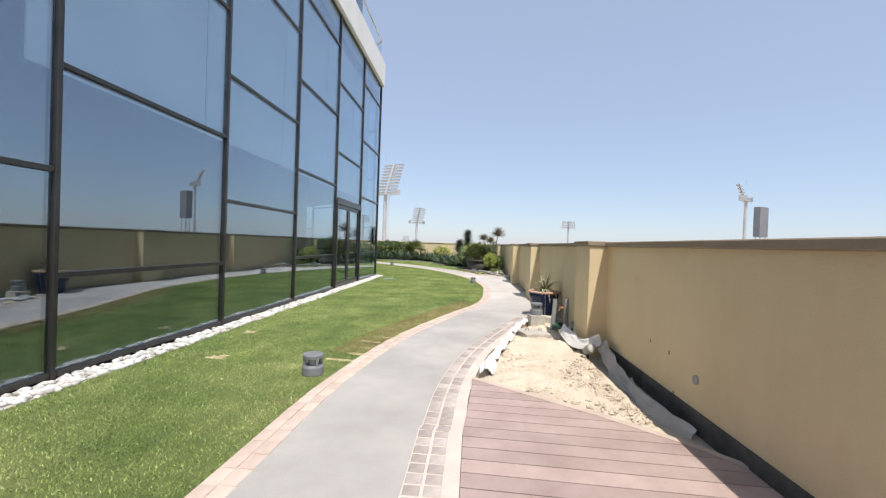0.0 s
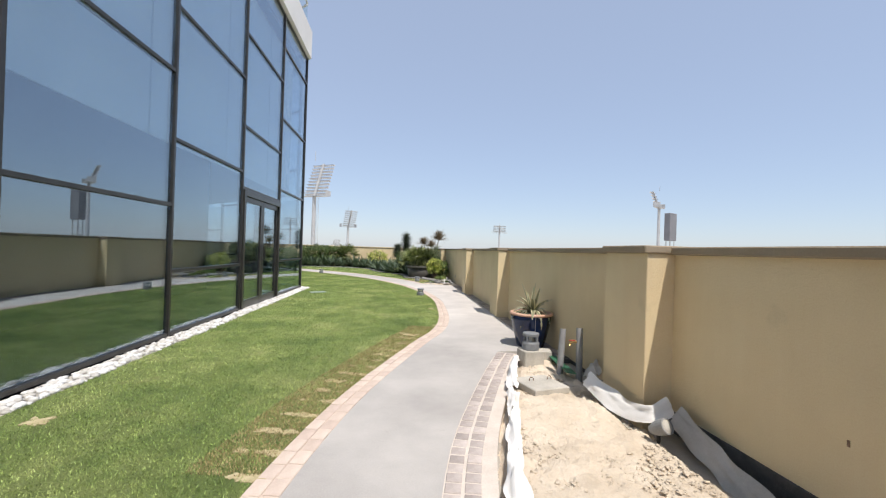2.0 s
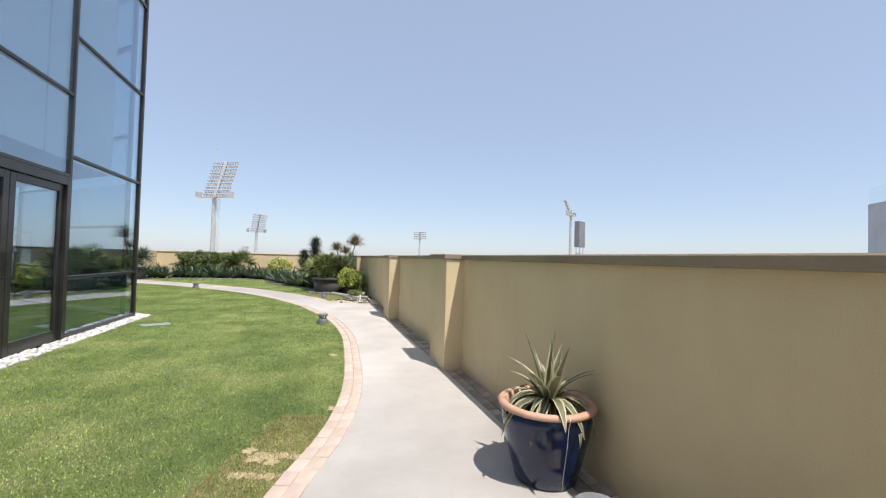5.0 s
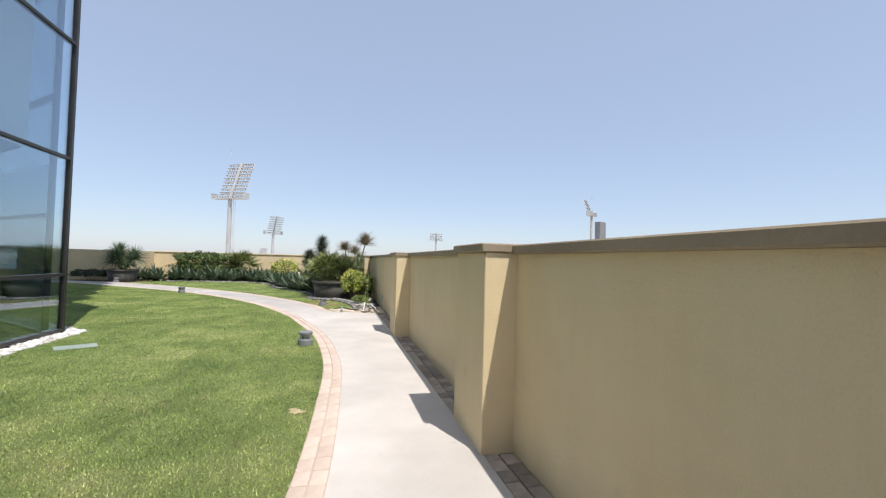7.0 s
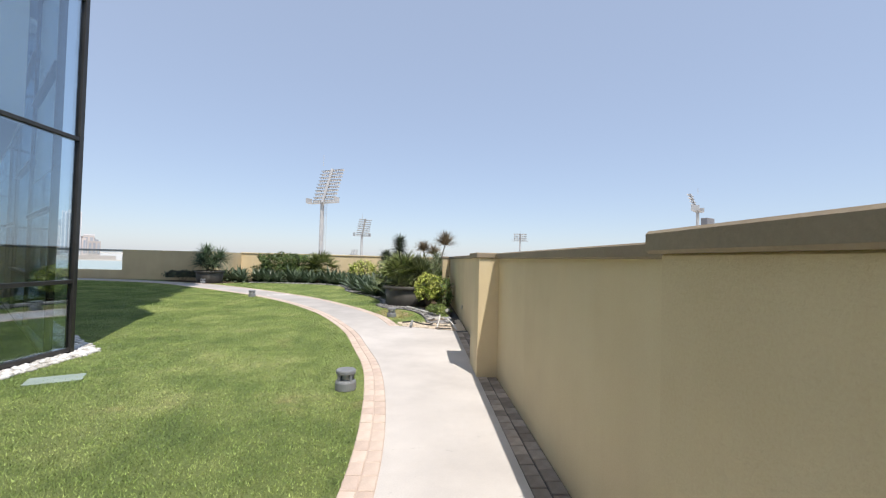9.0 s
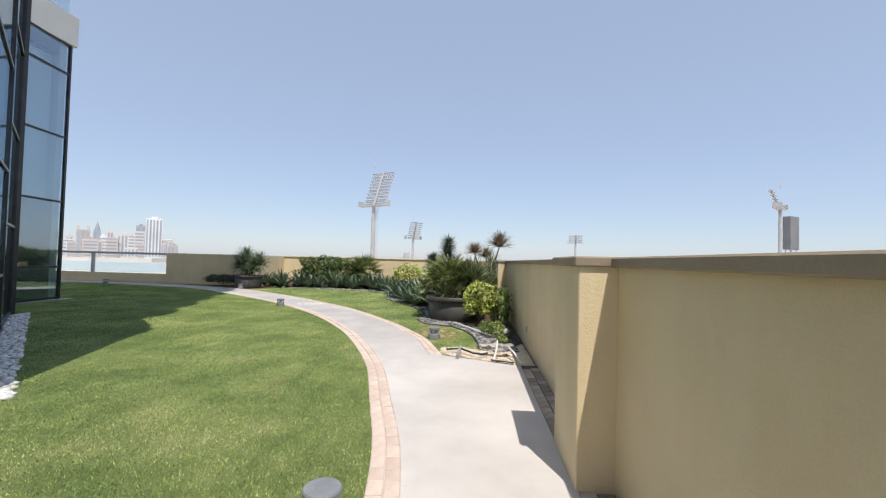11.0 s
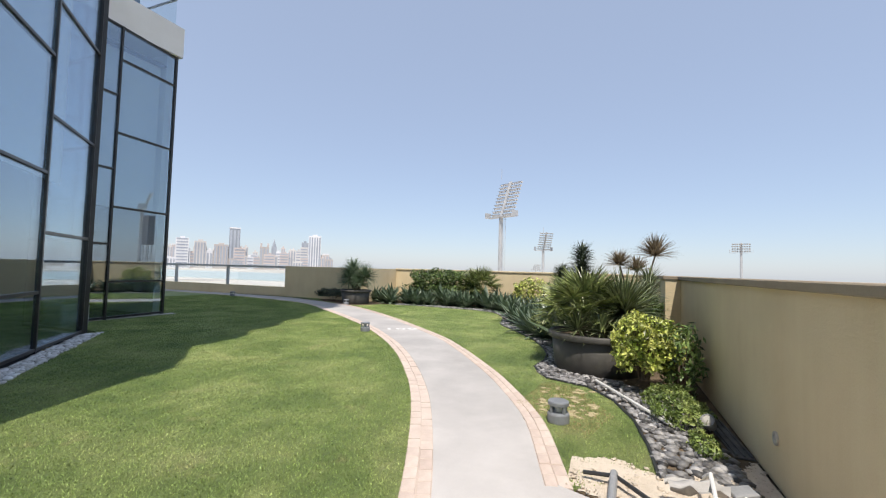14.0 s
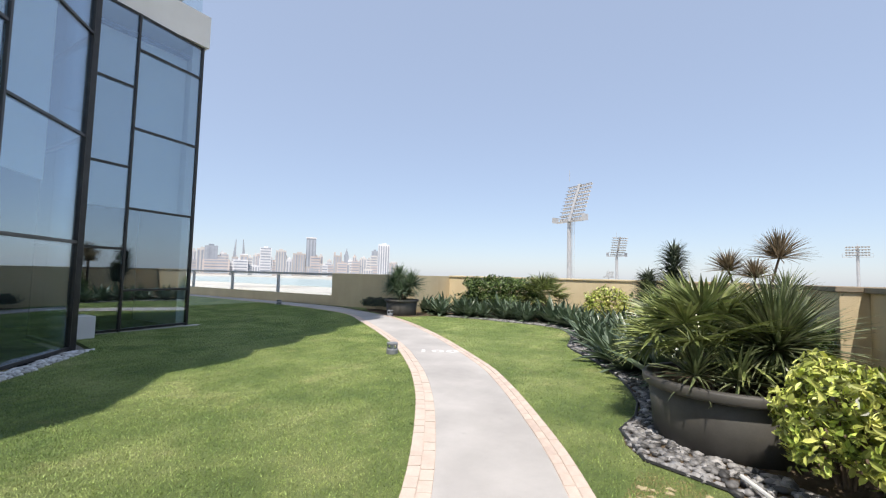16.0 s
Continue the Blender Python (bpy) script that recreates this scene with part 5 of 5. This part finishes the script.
# fixtures on the boundary wall
for y, z, r in ((18.48, 0.30, 0.045), (3.19, 0.33, 0.035)):
    part("wall_outlet", lathe([(0, 0.006), (r * 0.5, 0.006), (r * 0.62, 0.014), (r, 0.012), (r, 0.0)], 18), CAST, wall, "small round outlet cover", m=pose(WALL_X, y, z, 0, -90, 0))
for y, z in ((3.62, 0.42), (3.98, 0.44), (3.52, 0.12)):
    part("wall_anchor", box(-0.004, 0.0, -0.006, 0.006, -0.015, 0.015), RUST, wall, "rusty anchor stub", m=pose(WALL_X, y, z))

# ---- bed stones, debris ----
rng = np.random.default_rng(17)
edge_low = offset(BED_EDGE, 0.02)
edge_in = offset(BED_EDGE, 0.56)
sel = [i for i, p in enumerate(BED_EDGE) if p.x > -7.0]
stone_poly = flat([edge_low[i] for i in sel]) + flat([edge_in[i] for i in sel][::-1])
pts = strewn(stone_poly, 640, rng, -0.012)
stones("river_stones", pts, rng.uniform(0.015, 0.046, len(pts)), STONE, "dark grey river stones along the bed edge", "stones", 0.55)
edging = tube([(p.x, p.y, 0.005) for p in BED_EDGE[::2] if p.x > -2.4], 0.014, 6)
tagged(part("bed_edging", edging, BLACK_PLASTIC), "black plastic edging around the planting bed", "edging")
tagged(part("white_pipe", tube([(0.50, 20.55, 0.06), (0.85, 19.9, 0.05), (1.17, 19.25, 0.05)], 0.016, 8), WHITE_PVC), "thin white pipe lying on the bed stones", "pipe")
rubble_poly = [(0.40, 17.88), (1.49, 17.40), (1.70, 17.42), (1.70, 18.9), (1.45, 18.5), (1.0, 18.28), (0.75, 18.45), (0.40, 18.35)]
tagged(bumpy("sand", rubble_poly, 0.025, 0.024, SAND, 0.0, 4.0), "broken sandy ground at the end of the path", "sand", kind="structure")
pts = strewn(rubble_poly, 420, rng, 0.002)
stones("rubble", pts, rng.uniform(0.004, 0.009, len(pts)) * rng.choice([1, 1, 1, 2.2], len(pts)), SAND, "small broken rubble on the sand", "rubble", 0.5, 0.4)
tagged(part("pipe_stub", tube([(0.67, 17.62, 0.03), (0.69, 18.02, 0.07)], 0.025, 12), PVC), "short grey pipe stub lying on the sand", "pipe")
tagged(part("black_hose", tube([(0.5, 18.02, 0.04), (0.7, 17.98, 0.07), (0.88, 17.8, 0.05), (1.0, 17.74, 0.05), (1.08, 17.78, 0.06)], 0.014, 7), BLACK_PLASTIC), "black irrigation hose across the rubble", "hose")
tagged(part("white_conduit", tube([(1.15, 17.55, 0.02), (1.2, 17.7, 0.16), (1.22, 17.95, 0.2), (1.2, 18.15, 0.05)], 0.012, 7), WHITE_PVC), "bent white conduit rising from the rubble", "conduit")
tagged(part("white_conduit", tube([(1.5, 17.35, 0.03), (1.42, 17.6, 0.12), (1.36, 17.85, 0.15)], 0.012, 7), WHITE_PVC), "white conduit leaning at the path end", "conduit")
tagged(part("black_hose", tube([(1.12, 17.52, 0.03), (1.25, 17.47, 0.03), (1.4, 17.42, 0.03)], 0.01, 6), BLACK_PLASTIC), "short black hose at the concrete edge", "hose")
ribbon([(0.98, 17.85, 0.12), (1.14, 17.88, 0.13), (1.3, 17.86, 0.12)], 0.16, FABRIC_GREY, "plastic_sheet", "torn pale plastic sheet lying on the conduits", "plastic sheet", 9, 0.1)
tagged(part("junction_cover", box(-0.07, 0.07, -0.05, 0.05, 0, 0.03, 0.006), PVC, m=pose(1.36, 17.88, 0.14, 5, -6, 20)), "small grey junction box cover on conduits", "cover")
channel = box(-0.07, 0.07, -0.7, 0.7, 0, 0.018, 0.005)
for dx in (-0.05, 0.0, 0.05):
    box(dx - 0.008, dx + 0.008, -0.69, 0.69, 0.016, 0.034, 0.003, channel)
tagged(part("rubber_channel", channel, BITUMEN, m=pose(1.58, 19.55, -0.01, 0, 0, 3)), "dark ribbed rubber channel along the wall foot", "channel")
tagged(part("hatch_cover", box(-0.22, 0.22, -0.13, 0.13, -0.02, 0.006, 0.003), HATCH, m=pose(-2.72, 14.2, 0, 0, 0, 30)), "grey flush hatch cover in the lawn", "cover")
tagged(part("utility_box", box(-0.28, 0.28, -0.25, 0.25, -0.03, 0.42, 0.01), WHITE_PANEL, m=pose(-10.0, 20.3, 0, 0, 0, 0)), "white painted utility box by the glazing", "box")

# worn white number on the path
digits = bpy.data.curves.new("path_marking", "FONT")
digits.body, digits.size, digits.extrude, digits.align_x, digits.align_y = "100", 0.34, 0.0012, "CENTER", "CENTER"
digits.space_character = 1.15
digits.offset = 0.008
digits.materials.append(WORN_WHITE)
tagged(new("path_marking", digits), "worn white painted number 100 on the path", "marking", kind="structure").matrix_basis = pose(-3.75, 23.52, 0.002, 0, 0, 32) @ Matrix.Diagonal((1.35, 1.0, 1.0, 1.0))

# ---- paving blocks ----
def block_mesh(name, l, w, h, material):
    return mesh_of(box(-l / 2, l / 2, -w / 2, w / 2, -h, 0, 0.004), material, name)


def pave(line, rows, size, gap, material, parent, limit, jitter, z=0.0, name="paver", near=None, seed=1):
    """Blocks in rows beside a line; those within near (a stretch of y) are pieces of their own, the rest one mesh."""
    r = random.Random(seed)
    l, w = size
    me = block_mesh(name, l - gap, w - gap, 0.03, material)
    rest, made = bmesh.new(), 0
    for k, off in enumerate(rows):
        side = offset(line, off)
        run, at = 0.0, l * 0.5 + (0.0 if k % 2 == 0 else l * jitter)
        for a, b in zip(side, side[1:]):
            seg = (b - a).length
            while at < run + seg:
                p = a.lerp(b, (at - run) / seg)
                ang = math.degrees(math.atan2(b.y - a.y, b.x - a.x))
                m = pose(p.x, p.y, z + r.uniform(-0.002, 0.003), r.uniform(-0.6, 0.6), r.uniform(-0.6, 0.6), ang + r.uniform(-1.2, 1.2))
                if made < limit and near[0] < p.y < near[1]:
                    part(name, me, material, parent, m=m)
                    made += 1
                elif p.x > -9:
                    own = box(-(l - gap) / 2, (l - gap) / 2, -(w - gap) / 2, (w - gap) / 2, -0.03, 0, 0)
                    own.transform(m)
                    join(rest, own)
                at += l
            run += seg
    if rest.verts:
        ob = part(name + "_run", rest, material, parent)
        ob["kind"] = "stuff"
    else:
        rest.free()


pave(LEFT, (0.05, 0.15), (0.16, 0.098), 0.006, BRICK_PINK, band_l, 300, 0.0, 0.001, near=(0.5, 18.0), seed=2)
pave(RIGHT_A, (0.053, 0.162), (0.107, 0.107), 0.017, COBBLE, band_r, 300, 0.0, 0.002, near=(-1.0, 7.2), seed=3)
pave(RIGHT_B, (-0.05, -0.135), (0.16, 0.086), 0.006, BRICK_PINK, band_b, 200, 0.0, 0.001, near=(17, 26), seed=4)
wall_line = [Vector((1.49, y, 0)) for y in np.arange(7.25, 17.5, 0.25)]
pave(wall_line, (0.052, 0.157), (0.135, 0.104), 0.008, BRICK_GREY, band_w, 300, 0.5, 0.0, near=(7.0, 17.6), seed=5)

# ---- grass ----
BARE_SPOTS = []


def grass(name, poly, count, label, seed, centre, spread, material=None):
    """Short blades over a lawn, thicker along the walked side."""
    g = np.random.default_rng(seed)
    xs, ys = np.array([p[0] for p in poly]), np.array([p[1] for p in poly])
    x, y = g.uniform(max(xs.min(), centre[0] - spread), min(xs.max(), centre[0] + spread), count * 3), g.uniform(ys.min(), ys.max(), count * 3)
    k = inside(poly, x, y)
    x, y = x[k][:count], y[k][:count]
    if material is None:
        thin = g.uniform(0.0, 1.0, len(x))
        spared = g.uniform(0.0, 1.0, len(x))
        bare = np.zeros(len(x), bool)
        for px, py, pr in BARE_SPOTS:
            bare |= (((x - px) / 1.3) ** 2 + (y - py) ** 2 < (pr * 1.1) ** 2 * (0.2 + thin)) & (spared > 0.3)
        x, y = x[~bare], y[~bare]
    n = len(x)
    a, h, w = g.uniform(0, 6.283, n), g.uniform(0.008, 0.021, n), g.uniform(0.0018, 0.0038, n)
    lean = g.uniform(0.2, 1.1, n) * h
    b = g.uniform(0, 6.283, n)
    z0 = np.full(n, -0.006)
    v = np.stack([np.stack([x - w * np.cos(a), y - w * np.sin(a), z0], 1), np.stack([x + w * np.cos(a), y + w * np.sin(a), z0], 1), np.stack([x + lean * np.cos(b), y + lean * np.sin(b), z0 + h], 1)], 1).reshape(-1, 3)
    me = bpy.data.meshes.new(name)
    me.vertices.add(3 * n)
    me.vertices.foreach_set("co", v.ravel())
    me.loops.add(3 * n)
    me.loops.foreach_set("vertex_index", np.arange(3 * n))
    me.polygons.add(n)
    me.polygons.foreach_set("loop_start", np.arange(n) * 3)
    me.update()
    me.materials.append(material or BLADE)
    return tagged(new(name, me), label, "grass", kind="stuff")


def patch(x, y, r, seed):
    """A bare sandy blot in the turf."""
    BARE_SPOTS.append((x, y, r))
    pts = []
    for k in range(40):
        a = 2 * math.pi * k / 40
        q = r * (0.72 + 0.7 * noise.noise((math.cos(a) * 1.6 + seed, math.sin(a) * 1.6, seed * 0.7)) + 0.5 * noise.noise((math.cos(a) * 6 + seed, math.sin(a) * 6, seed)))
        pts.append((x + 1.3 * q * math.cos(a), y + q * math.sin(a)))
    return tagged(part("bare_patch", prism(pts, -0.03, -0.0025 + 0.0045 * len(BARE_SPOTS) / 230), BARE), "bare sandy patch worn in the turf", "bare ground", kind="structure")


patch_rng = random.Random(6)
for k in range(150):
    i = patch_rng.choice([n for n, p in enumerate(LEFT) if 4.3 < p.y < 8.6])
    d = 0.02 + 0.27 * patch_rng.random() ** 1.5
    q = offset(LEFT, -d)[i]
    patch(q.x, q.y, patch_rng.uniform(0.012, 0.055), k)
for k in range(60):
    patch(0.25 + patch_rng.uniform(-0.33, 0.33), 19.7 + patch_rng.uniform(-0.5, 0.55), patch_rng.uniform(0.012, 0.055), 250 + k)
for x, y, r in ((-0.28, 8.5, 0.08), (-0.36, 8.62, 0.05), (-0.2, 8.42, 0.05), (0.27, 11.3, 0.07), (-2.6, 4.2, 0.09), (-2.9, 5.4, 0.09), (-7.4, 18.9, 0.2), (0.2, 9.3, 0.05)):
    patch(x, y, r, 90 + x)
edge = [p for p in offset(LEFT, -0.42) if 4.6 < p.y < 9.4]
dry_band = flat([p for p in LEFT if 4.6 < p.y < 9.4]) + flat(edge[::-1])
grass("dry_grass", dry_band, 42000, "dry straw-coloured grass along the path edge", 5, (-0.5, 7), 3.0, STRAW)
grass("dry_grass", [(-0.25, 19.4), (0.5, 18.8), (0.7, 19.4), (0.25, 20.4), (-0.1, 20.4)], 5000, "dry straw-coloured grass around the bollard", 6, (0.2, 20), 3.0, STRAW)
grass("grass", lawn_poly, 1450000, "short green grass blades of the lawn", 1, (-6.0, 10), 10.0)
grass("grass", [p for p in strip_poly if p[0] > -9], 120000, "short green grass blades beside the path", 2, (-2.0, 22), 6.0)
